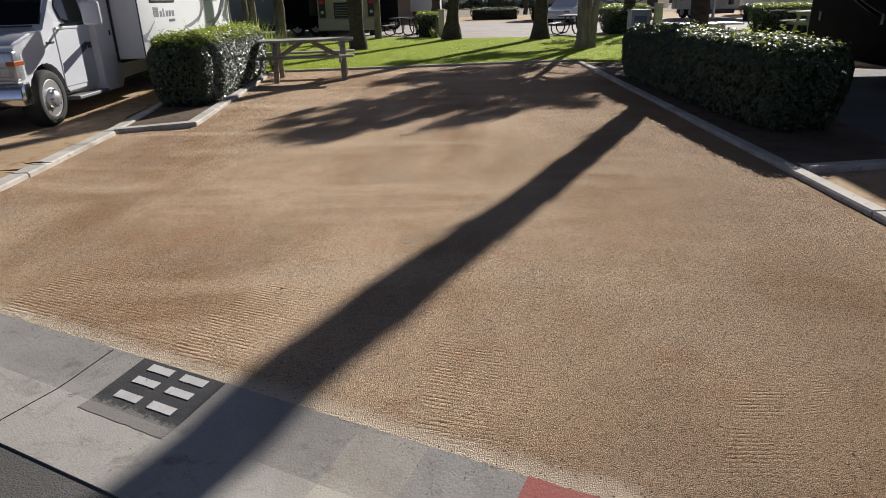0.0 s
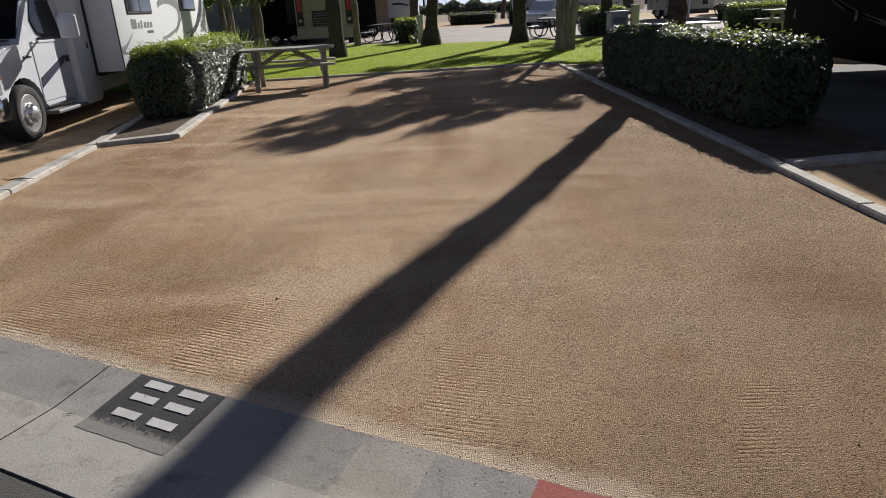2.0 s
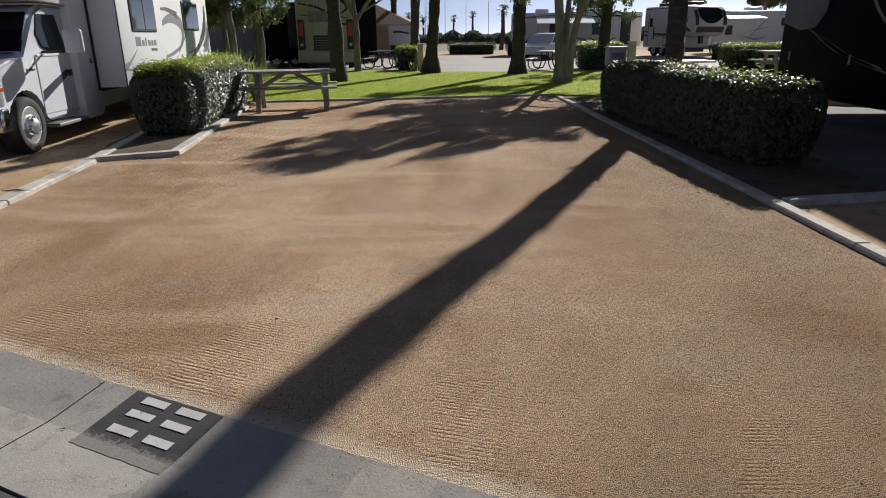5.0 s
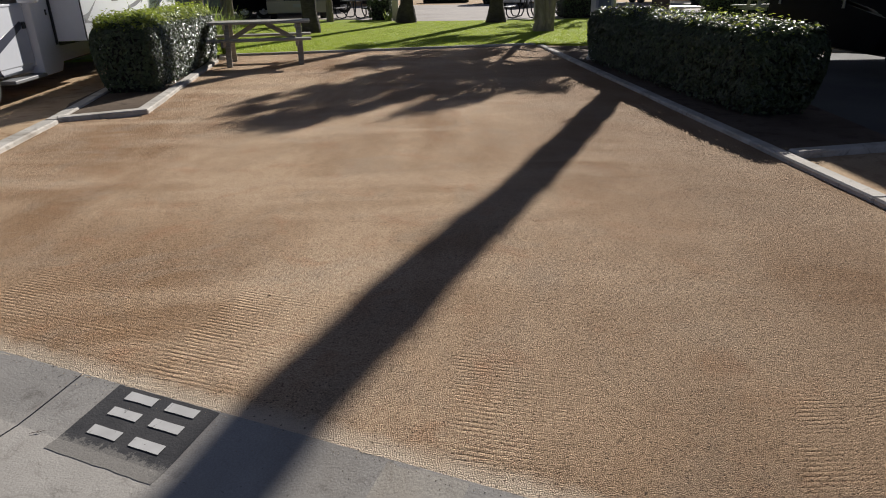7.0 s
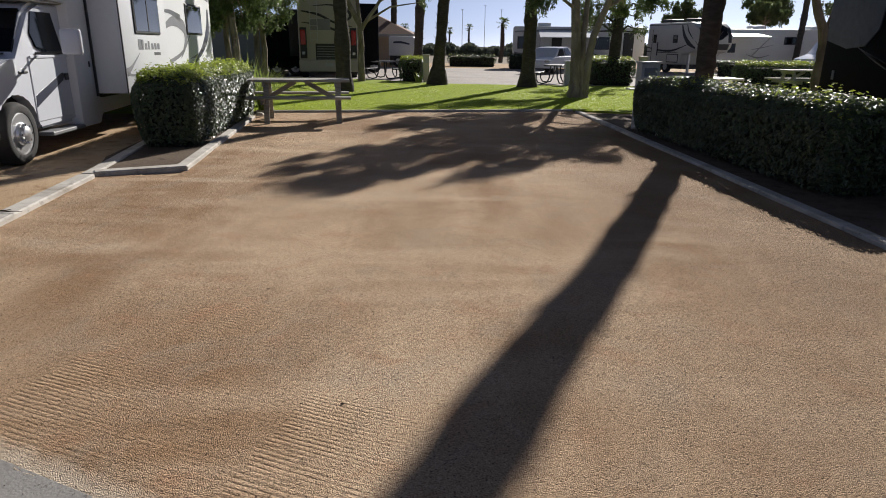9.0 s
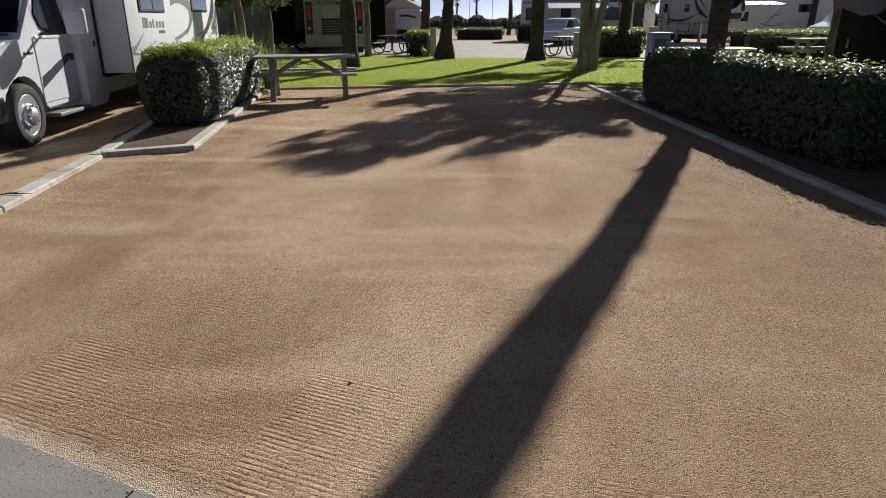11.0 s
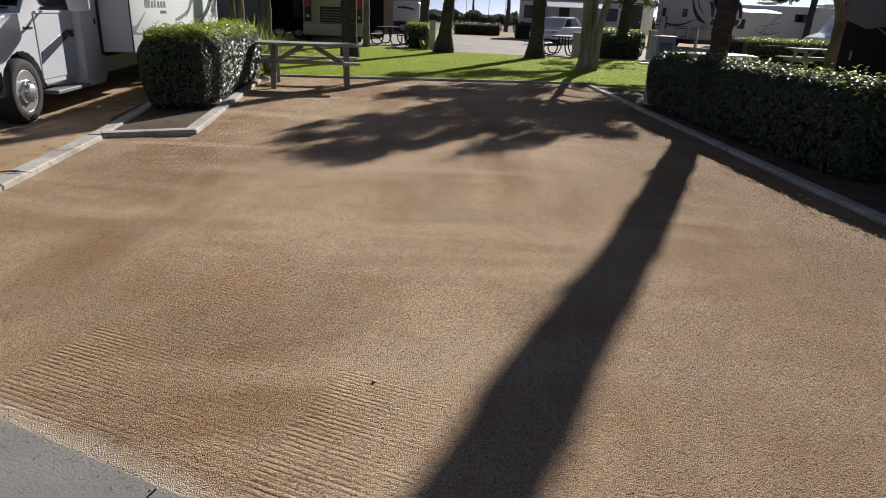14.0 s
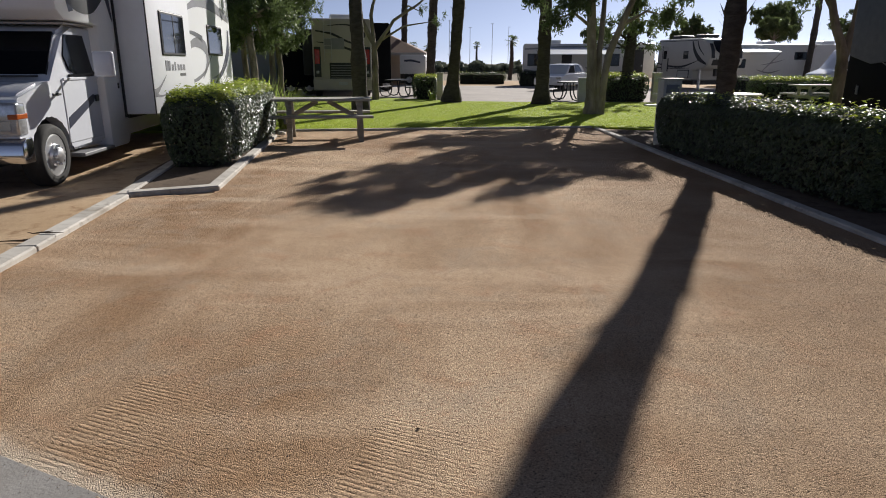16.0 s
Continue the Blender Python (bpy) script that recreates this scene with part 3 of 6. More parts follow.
def stencil_paint():
    m = Nodes("stencil_white", 0.85, 0.0, 0.3)
    worn = m.ramp(m.noise(26.0, 5, 0.7, 0.6), (0.60, (0, 0, 0)), (0.66, (1, 1, 1)))
    m.base(m.mix(worn, m.ramp(m.noise(9.0), (0.3, (0.60, 0.59, 0.57)), (0.7, (0.74, 0.73, 0.71))), (0.22, 0.21, 0.20)))
    return m.mat


STENCIL = stencil_paint()
for s0, s1 in ((-1.395, -1.258), (-1.198, -1.061)):
    for d0, d1 in ((-0.062, -0.022), (-0.142, -0.104), (-0.236, -0.196)):
        paint_patch("pitch_marking", s0, s1, d0, d1, STENCIL, "white stencilled bar on the black panel", lift=0.0038, rag=0.0016, n=10)

# ---- hedges ----


def hedge(m, w, l, h, label, seed, leaves, size=0.05, young=0.55, core=HEDGE_CORE, group="", soft=0.24):
    """A clipped hedge: twiggy inside, near-black to carry its shade, and a coat of small leaves, paler on top where
    young and where sunlit.
    """
    t = thing("hedge", label, "hedge", m, group)
    rng = np.random.default_rng(seed)
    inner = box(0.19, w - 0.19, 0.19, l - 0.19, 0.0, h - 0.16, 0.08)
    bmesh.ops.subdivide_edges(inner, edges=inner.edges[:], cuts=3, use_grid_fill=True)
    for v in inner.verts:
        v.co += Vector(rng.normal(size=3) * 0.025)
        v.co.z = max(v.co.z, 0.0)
    part("inner_shade_block", inner, core, t, "near-black twiggy inside of the hedge, its shade put into the colour")
    areas = np.array([w * l * 1.5, l * h, l * h, w * h, w * h])
    side = rng.choice(5, size=leaves, p=areas / areas.sum())
    a, b = rng.random(leaves), rng.random(leaves)
    p = np.zeros((leaves, 3))
    out = np.zeros((leaves, 3))
    deep = np.abs(rng.normal(size=leaves)) * 0.055 - 0.03
    lump = np.array([noise.noise((x * l * 1.5, y * 1.7 + s * 7, seed)) for x, y, s in zip(a, b, side)]) * 0.045
    deep = deep - lump * 1.9
    for s, (fix, sign) in enumerate((("z", 1), ("x", -1), ("x", 1), ("y", -1), ("y", 1))):
        k = side == s
        if fix == "z":
            p[k] = np.stack([a[k] * w, b[k] * l, h - deep[k] + 0.01], 1)
            out[k] = (0, 0, 1)
        elif fix == "x":
            p[k] = np.stack([np.where(sign < 0, deep[k], w - deep[k]), b[k] * l, a[k] ** 0.8 * h], 1)
            out[k] = (sign, 0, 0.35)
        else:
            p[k] = np.stack([a[k] * w, np.where(sign < 0, deep[k], l - deep[k]), b[k] ** 0.8 * h], 1)
            out[k] = (0, sign, 0.35)
    round_r = soft                                        # clipped corners are rounded
    q = np.abs(p[:, :2] - np.array([w / 2, l / 2]))
    over = np.maximum(q - np.array([w / 2 - round_r, l / 2 - round_r]), 0)
    rise = np.maximum(p[:, 2] - (h - round_r), 0)
    dist = np.sqrt((over ** 2).sum(1) + rise ** 2)
    pull = np.where(dist > round_r, (dist - round_r) / np.maximum(dist, 1e-6), 0)
    p[:, :2] -= np.sign(p[:, :2] - np.array([w / 2, l / 2])) * over * pull[:, None]
    p[:, 2] -= rise * pull
    bend = (dist > round_r * 0.4)[:, None]               # leaves follow the rounded edge
    away = np.concatenate([np.sign(p[:, :2] - np.array([w / 2, l / 2])) * over, rise[:, None]], 1) / round_r
    out = np.where(bend, out * 0.4 + away, out)
    tuck = 0.10 * np.clip(1 - p[:, 2] / (h * 0.6), 0, 1) ** 1.5          # thinner towards the ground
    p[:, :2] += (np.array([w / 2, l / 2]) - p[:, :2]) * np.stack([tuck * 1.6, tuck * 0.6], 1)
    low = p[:, 2] < 0.12
    p[low, 2] += 0.12 * rng.random(low.sum())
    tuft = np.array([noise.noise((x * 2.2, y * 2.2, seed + 0.5)) for x, y in p[:, :2]])
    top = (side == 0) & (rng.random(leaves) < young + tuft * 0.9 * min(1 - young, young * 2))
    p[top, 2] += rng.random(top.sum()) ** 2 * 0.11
    crest = (side == 0) & (rng.random(leaves) < 0.35)
    p[crest, 2] += rng.random(crest.sum()) ** 1.5 * 0.06 + 0.05 * np.clip(tuft[crest], -0.3, 1)
    leaf_mesh("leaves", p, rng.uniform(0.7, 1.35, leaves) * size, [HEDGE_LEAF, HEDGE_PALE], t, seed, None, 0.55, top.astype(int), facing=out + np.array([0, 0, 0.35]))
    return t


hedge(pose(-4.97, 9.60, 0, 0, 0, 7.4), 0.92, 4.8, 0.99, "clipped dark green hedge with fresh yellow-green top growth", 3, 30000, 0.056, 0.55, soft=0.3)
hedge(pose(3.08, 7.15, 0, 0, 0, 6.0), 0.94, 5.6, 0.92, "wide clipped hedge with glossy dark leaves beside the kerb", 4, 42000, 0.056, 0.05, soft=0.27)
far = "clipped hedge stubs between the far pitches"
for x, y, w, l, h, rz, n, lab in ((-3.05, 27.9, 1.05, 1.5, 0.92, 0, 2600, "small square clipped hedge beside a utility post"),
                                 (4.6, 27.1, 1.75, 2.2, 1.0, 0, 4200, "clipped green hedge block at the lawn's edge"),
                                 (9.35, 24.2, 2.9, 1.2, 0.95, 6, 5200, "clipped hedge with sunlit yellow-green top"),
                                 (2.6, 45.5, 3.2, 1.4, 0.95, 0, 2600, "dark low hedge beside the far lane"),
                                 (13.2, 36.5, 5.2, 1.0, 0.8, 4, 3400, "dark low hedge in front of a white trailer"),
                                 (-1.5, 50.0, 3.6, 1.6, 0.8, 0, 2200, "loose dark shrubs beside the far lane")):
    # the share of pale top leaves stands in for sunlit and unlit tops
    hedge(pose(x, y, 0, 0, 0, rz), w, l, h, lab, int(x * 10 + 60), n, 0.085, 0.06 if "dark" in lab else 0.7, group=far)

# ---- weathered picnic table ----


def picnic_table(m, label, mat, length=1.86, group="", light=False):
    t = thing("picnic_table", label, "table", m, group)
    rnd = random.Random(7)
    for k in range(5):
        y = -0.31 + k * 0.155
        ob = part("top_plank", box(-length / 2 + rnd.uniform(-0.01, 0.01), length / 2 + rnd.uniform(-0.01, 0.01), y - 0.072, y + 0.072, 0.745, 0.79, 0.006, seg=1), mat, t)
    for y in (-0.68, 0.68):
        for k in (-0.072, 0.072):
            part("bench_plank", box(-length / 2, length / 2, y + k - 0.068, y + k + 0.068, 0.465, 0.505, 0.006, seg=1), mat, t)
    for x in (-0.66, 0.66):
        part("bench_bearer", box(x - 0.022, x + 0.022, -0.82, 0.82, 0.37, 0.463, 0.005, seg=1), mat, t)
        part("top_bearer", box(x - 0.022, x + 0.022, -0.36, 0.36, 0.655, 0.743, 0.005, seg=1), mat, t)
        for s in (-1, 1):
            part("leg", beam((x + 0.045, s * 0.50, 0.0), (x + 0.045, s * 0.24, 0.74), 0.045, 0.10, 0.004, up=(1, 0, 0)), mat, t)
        sx = 1 if x > 0 else -1
        part("brace", beam((sx * 0.10, 0, 0.735), (x - sx * 0.03, 0, 0.43), 0.045, 0.085, 0.004), mat, t)
    return t


picnic_table(pose(-3.55, 13.52, 0.0, 0, 0, 11), "weathered grey wooden picnic table on the gravel", WOOD)
picnic_table(pose(10.6, 22.6, 0.035, 0, 0, 6), "grey wooden picnic table in front of a hedge", WOOD, 1.9)
PALE_TABLE = plain("pale_table_coating", (0.55, 0.55, 0.53), 0.4, grain=0.1, scale=8)
picnic_table(pose(4.75, 16.4, 0.0, 0, 0, 8), "pale coated picnic table behind the hedge", PALE_TABLE, 2.3)


def pipe_table(m, label):
    """A park table with bent pipe legs."""
    t = thing("picnic_table", label, "table", m, "pipe-legged tables")
    part("tabletop", box(-0.9, 0.9, -0.36, 0.36, 0.70, 0.75, 0.012), BLACK_TRIM, t)
    for y in (-0.68, 0.68):
        part("bench", box(-0.9, 0.9, y - 0.13, y + 0.13, 0.41, 0.45, 0.012), BLACK_TRIM, t)
    for x in (-0.6, 0.6):
        for s in (-1, 1):
            pts = [(x, 0.12 * s, 0.70), (x, 0.16 * s, 0.25), (x, 0.25 * s, 0.06), (x, 0.42 * s, 0.025), (x, 0.60 * s, 0.06), (x, 0.68 * s, 0.20), (x, 0.68 * s, 0.41)]
            part("pipe_leg", tube(pts, 0.028, 8), BLACK_TRIM, t)
    return t


pipe_table(pose(-3.85, 30.6, 0.0, 0, 0, 80), "black pipe-legged picnic table on the pale lane edge")
pipe_table(pose(3.35, 28.2, 0.0, 0, 0, 75), "black pipe-legged picnic table near a parked car")

# ---- trees ----


def palm(x, y, h, r, label, seed, lean=(0.0, 0.0), flare=1.5, crown=True, z=0.0, sway=0.05, taper=0.28, size=1.0, ragged=1.0, knots=(), boots=()):
    """A fan palm: a trunk rough with old leaf bases, a flared foot and a crown of fronds."""
    rnd = random.Random(seed)
    t = thing("palm_tree", label, "tree", pose(x, y, z), "palms on the lawn")
    n = int(h / 0.16)
    pts, rad = [], []
    for i in range(n + 1):
        f = i / n
        pts.append((lean[0] * f + sway * math.sin(f * 5 + seed), lean[1] * f + sway * math.cos(f * 4 + seed), h * f))
        rr = r * (1 - taper * f) + r * (flare - 1) * math.exp(-f * h / 0.45)
        rad.append(rr * (1 + 0.04 * math.sin(i * 0.9 + seed) + 0.08 * max(0, math.sin(i * 0.37 + 2 * seed)) + ragged * rnd.uniform(-0.06, 0.06)))
    if knots:                                             # (height, radius, bow in x and y) of an uneven trunk
        ks = np.array(knots)
        pts = [(np.interp(p[2], ks[:, 0], ks[:, 2]), np.interp(p[2], ks[:, 0], ks[:, 3]), p[2]) for p in pts]
        rad = [float(np.interp(p[2], ks[:, 0], ks[:, 1])) * (1 + rnd.uniform(-0.05, 0.05)) for p in pts]
    smooth(part("trunk", tube(pts, rad, 14, wobble=0.07, seed=seed), PALM_BARK, t), 70)
    bm = bmesh.new()
    spots = [(rnd.uniform(0.08, 1.0) ** 0.8, rnd.uniform(0, math.tau), 1.0) for k in range(int(h * 9))] + [(zz / h, aa, big) for zz, aa, big in boots]
    for f, a, big in spots:
        i = min(n - 1, int(f * n))
        c, rr = Vector(pts[i]), rad[i]
        d = Vector((math.cos(a), math.sin(a), 0))
        s = Vector((-d.y, d.x, 0))
        ln = big * ragged * rnd.uniform(0.08, 0.20) * (0.8 + 0.7 * (rnd.random() < 0.2))
        p = c + d * rr * 0.85
        tip = c + d * (rr + ln * 0.55) + Vector((0, 0, ln))
        q = [bm.verts.new(v) for v in (p - s * 0.05, p + s * 0.05, p + Vector((0, 0, 0.09)) + d * 0.06, tip)]
        for tri in ((0, 1, 3), (1, 2, 3), (2, 0, 3)):
            bm.faces.new([q[j] for j in tri])
    tagged(part("leaf_bases", bm, PALM_BARK, t, "ragged old leaf bases on the trunk"), kind="stuff")
    if crown:
        bm = bmesh.new()
        top = Vector(pts[-1])
        for k in range(30):
            a, e = rnd.uniform(0, math.tau), rnd.uniform(-0.9, 1.2)
            d = Vector((math.cos(a) * math.cos(e), math.sin(a) * math.cos(e), math.sin(e)))
            hub = top + d * rnd.uniform(0.8, 1.1) * size
            beam(top, hub, 0.04, 0.02, 0, bm)
            s = d.cross(Vector((0, 0, 1))).normalized()
            u = s.cross(d)
            for j in range(13):
                b = (j - 6) / 6 * 1.25
                w = (d * math.cos(b) + s * math.sin(b)).normalized()
                tip = hub + (w * rnd.uniform(0.7, 0.95) - Vector((0, 0, 0.22))) * size
                o = (s * math.cos(b) - d * math.sin(b)) * 0.035 * size
                bm.faces.new([bm.verts.new(v) for v in (hub, hub + w * 0.45 * size + o, tip, hub + w * 0.45 * size - o)])
        tagged(part("crown", bm, GUM_LEAF, t, "fan-shaped green fronds"), kind="stuff")
    return t


palm(4.56, 14.89, 10.5, 0.212, "tall dark palm trunk behind the hedge", 11, (0.0, 0.0), 1.15, sway=0.0, taper=0.06, ragged=1.35,
     knots=((0, 0.215, 0, 0), (0.6, 0.19, -0.056, -0.135), (1.46, 0.19, -0.141, -0.362), (2.22, 0.195, -0.225, -0.637), (3.02, 0.188, -0.3, -0.829), (3.45, 0.188, -0.3, -0.853), (3.9, 0.183, -0.3, -0.853), (4.3, 0.185, -0.3, -0.853),
            (4.65, 0.188, -0.3, -0.865), (4.91, 0.182, -0.3, -0.841), (5.13, 0.197, -0.3, -0.793), (5.47, 0.2, -0.3, -0.721), (5.78, 0.205, -0.3, -0.697), (6.08, 0.205, -0.3, -0.697), (6.37, 0.2, -0.3, -0.721), (10.07, 0.19, -0.3, -0.721)),
     boots=((3.4, 3.1, 1.3), (3.5, 3.3, 1.0), (5.1, 3.1, 0.9), (4.8, 0.1, 1.0), (2.9, 0.2, 1.0), (2.2, 2.8, 1.1)))
palm(-4.05, 21.3, 11.0, 0.22, "tall palm with a flared foot behind the table", 12, (-0.5, 0.2), 1.35, z=0.03)
palm(-1.40, 25.7, 11.5, 0.215, "tall palm with a flared foot on the lawn", 13, (0.75, 0.1), 1.75, z=0.03)
palm(1.85, 24.9, 11.5, 0.22, "tall straight palm with ragged trunk on the lawn", 14, (0.15, 0.0), 1.75, z=0.03)
palm(-2.55, 33.0, 11.0, 0.22, "slim palm beside the far lane", 16, (0.5, 0.0), 1.2)
palm(-5.6, 52.0, 12.0, 0.24, "slim palm behind the pavilion roof", 17, (0.1, 0), 1.2)
palm(3.1, 62.0, 3.4, 0.2, "short palm stump with a few fronds", 18, (0.1, 0), 1.0, True, size=0.4)
palm(21.6, 46.0, 12.0, 0.2, "slim palm behind a white trailer", 19, (0.3, 0), 1.1)
palm(-11.5, 21.0, 11.0, 0.2, "dark slim palm behind the motorhome", 20, (0.2, 0), 1.1)


def gum_tree(x, y, stems, clumps, label, seed, leaves=6000, size=0.13, mat=GUM_LEAF, bark=GUM_BARK, spread=0.55, z=0.0):
    """A tree with several stems, limbs to every clump, and hanging slim leaves. stems: list of (points, radii); clumps: (x, y, z, radius)."""
    rnd = random.Random(seed)
    rng = np.random.default_rng(seed)
    t = thing("tree", label, "tree", pose(x, y, z), "leafy trees")
    bm = bmesh.new()
    ends = []
    for pts, rad in stems:
        fine, fr = [], []
        for k in range(len(pts) - 1):
            for j in range(4):
                f = j / 4
                fine.append(tuple(pts[k][i] * (1 - f) + pts[k + 1][i] * f + (rnd.uniform(-0.02, 0.02) if k + j else 0) for i in range(3)))
                fr.append(rad[k] * (1 - f) + rad[k + 1] * f)
        fine.append(pts[-1])
        fr.append(rad[-1])
        tube(fine, fr, 12, bm, True, 0.05, seed)
        ends += list(zip(fine[len(fine) // 2:], fr[len(fr) // 2:]))
    smooth(part("trunk", bm, bark, t), 60)
    bm = bmesh.new()
    places = []
    total = sum(c[3] ** 2 for c in clumps)
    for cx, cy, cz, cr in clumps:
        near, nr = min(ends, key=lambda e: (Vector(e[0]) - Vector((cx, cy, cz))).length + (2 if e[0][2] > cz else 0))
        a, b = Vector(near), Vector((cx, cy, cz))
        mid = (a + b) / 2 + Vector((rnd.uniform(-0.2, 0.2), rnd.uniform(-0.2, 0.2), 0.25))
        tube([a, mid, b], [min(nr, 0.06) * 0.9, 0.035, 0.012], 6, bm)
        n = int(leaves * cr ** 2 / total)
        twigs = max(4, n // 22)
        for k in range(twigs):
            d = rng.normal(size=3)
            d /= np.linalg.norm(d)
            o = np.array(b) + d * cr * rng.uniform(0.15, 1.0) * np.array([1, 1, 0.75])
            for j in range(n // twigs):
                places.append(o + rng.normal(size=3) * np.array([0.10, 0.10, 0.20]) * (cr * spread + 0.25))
    tagged(part("branching", bm, bark, t, "thin branching limbs"), kind="stuff")
    places = np.array(places)
    leaf_mesh("leaves", places, rng.uniform(0.6, 1.3, len(places)) * size, mat, t, seed, None, 0.26, None, 0.9)
    return t


def cloud(n, cx, cy, cz, rx, ry, rz, r0, r1, seed):
    """Clump places spread through an uneven crown."""
    rnd = random.Random(seed)
    out = []
    while len(out) < n:
        a, b, c = (rnd.uniform(-1, 1) for _ in range(3))
        if a * a + b * b + c * c < 1:
            out.append((cx + a * rx, cy + b * ry, cz + c * rz, rnd.uniform(r0, r1)))
    return out


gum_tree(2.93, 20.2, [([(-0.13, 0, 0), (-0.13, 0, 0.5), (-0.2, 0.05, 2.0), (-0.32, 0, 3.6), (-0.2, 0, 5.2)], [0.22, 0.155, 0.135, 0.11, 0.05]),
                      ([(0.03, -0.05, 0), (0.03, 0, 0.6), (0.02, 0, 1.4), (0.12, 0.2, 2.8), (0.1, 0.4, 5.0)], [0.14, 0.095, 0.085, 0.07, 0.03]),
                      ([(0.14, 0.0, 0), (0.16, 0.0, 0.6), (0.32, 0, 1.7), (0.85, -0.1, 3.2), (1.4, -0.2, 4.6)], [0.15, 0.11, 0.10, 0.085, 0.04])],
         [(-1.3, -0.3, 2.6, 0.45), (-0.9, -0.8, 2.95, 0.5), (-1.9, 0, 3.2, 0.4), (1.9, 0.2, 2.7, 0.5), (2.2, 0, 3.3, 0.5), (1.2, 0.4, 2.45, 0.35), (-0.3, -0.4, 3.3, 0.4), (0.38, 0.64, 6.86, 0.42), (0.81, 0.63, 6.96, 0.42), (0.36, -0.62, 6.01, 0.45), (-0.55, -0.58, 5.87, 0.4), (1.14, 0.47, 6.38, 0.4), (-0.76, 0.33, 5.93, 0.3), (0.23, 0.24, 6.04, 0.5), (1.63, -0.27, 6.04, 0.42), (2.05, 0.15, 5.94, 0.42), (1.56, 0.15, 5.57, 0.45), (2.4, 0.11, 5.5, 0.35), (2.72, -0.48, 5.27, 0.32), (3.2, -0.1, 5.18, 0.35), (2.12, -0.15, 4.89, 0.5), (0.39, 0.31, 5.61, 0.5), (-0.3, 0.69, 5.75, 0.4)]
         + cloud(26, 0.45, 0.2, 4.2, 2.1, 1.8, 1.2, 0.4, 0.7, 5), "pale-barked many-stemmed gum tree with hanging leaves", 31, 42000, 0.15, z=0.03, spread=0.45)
# the upper cloud of clumps is unseen foliage added to shade the lawn
gum_tree(5.5, 27.6, [([(0, 0, 0), (0.03, 0, 1.2), (0.1, 0, 2.6), (0.25, 0, 4.2)], [0.27, 0.23, 0.19, 0.06])],
         cloud(12, -0.1, 0, 3.3, 1.25, 1.2, 1.2, 0.3, 0.6, 8) + cloud(12, -1.0, -0.4, 5.6, 2.3, 1.5, 0.8, 0.5, 0.8, 9) + [(-1.3, 0, 2.2, 0.4), (0.9, 0, 2.1, 0.4)], "dark-trunked leafy tree growing out of a hedge block", 33, 8000, 0.17, bark=PALM_BARK)
gum_tree(8.2, 17.4, [([(0, 0, 0), (0.02, 0, 1.0), (0.0, 0, 1.6), (-0.5, 0, 2.9), (-0.8, 0, 5)], [0.17, 0.14, 0.12, 0.08, 0.04]), ([(0.0, 0, 1.5), (0.2, 0.1, 2.4), (0.35, 0.1, 4.5)], [0.10, 0.09, 0.04])],
         [(-1.2, 0, 2.9, 0.5), (-0.9, 0.2, 3.4, 0.5), (0.5, 0, 3.4, 0.5), (-1.6, 0.1, 3.6, 0.5)] + cloud(8, -0.2, 0, 4.8, 1.6, 1.5, 1.0, 0.5, 0.8, 6), "forked pale-barked tree beside a dark motorhome", 32, 6500, 0.13, z=0.03, bark=SHADED_BARK)
for k, (x, y, r) in enumerate(((-8.0, 19.5, 0.17), (-6.95, 20.0, 0.14), (-7.5, 21.0, 0.12), (-8.4, 21.5, 0.15), (-7.3, 24.0, 0.13), (-9.6, 23.5, 0.15), (-10.5, 27.0, 0.18), (-8.6, 27.5, 0.15), (-12.5, 25.0, 0.18))):
    gum_tree(x, y, [([(0, 0, 0), (0.03, 0, 1.2), (-0.06, 0.05, 2.6), (0.12, 0, 4.2), (0.1, 0, 6)], [r * 0.95, r * 0.75, r * 0.65, r * 0.5, 0.04])],
             cloud(14, 0.1, 0, 3.7, 1.3, 1.3, 1.5, 0.45, 0.8, 40 + k) + [(0.7, 0.3, 2.3, 0.4), (-0.5, -0.2, 2.1, 0.4), (0.3, 0.1, 1.9, 0.35)], "slender gum tree in a dense group beside a motorhome", 40 + k, 9000, 0.17, z=0.03)
gum_tree(-4.45, 27.4, [([(0, 0, 0), (0.02, 0, 1.0), (-0.03, 0, 2.1), (-0.75, 0, 3.6), (-0.95, 0, 5.0)], [0.15, 0.12, 0.11, 0.07, 0.03]), ([(-0.03, 0, 2.0), (-0.1, 0, 3.2), (0.25, 0, 4.6)], [0.08, 0.07, 0.03]), ([(0.0, 0, 1.9), (0.75, 0, 3.0), (1.6, 0, 3.5), (2.4, 0, 4.1)], [0.08, 0.06, 0.05, 0.02])],
         [(1.9, 0, 3.3, 0.3), (2.5, 0, 3.0, 0.35), (-1.0, 0, 4.6, 0.35), (0.3, 0, 4.5, 0.4), (2.3, 0, 4.4, 0.5)], "slim bare-limbed young tree with sparse leaves", 50, 700, 0.14, z=0.03)
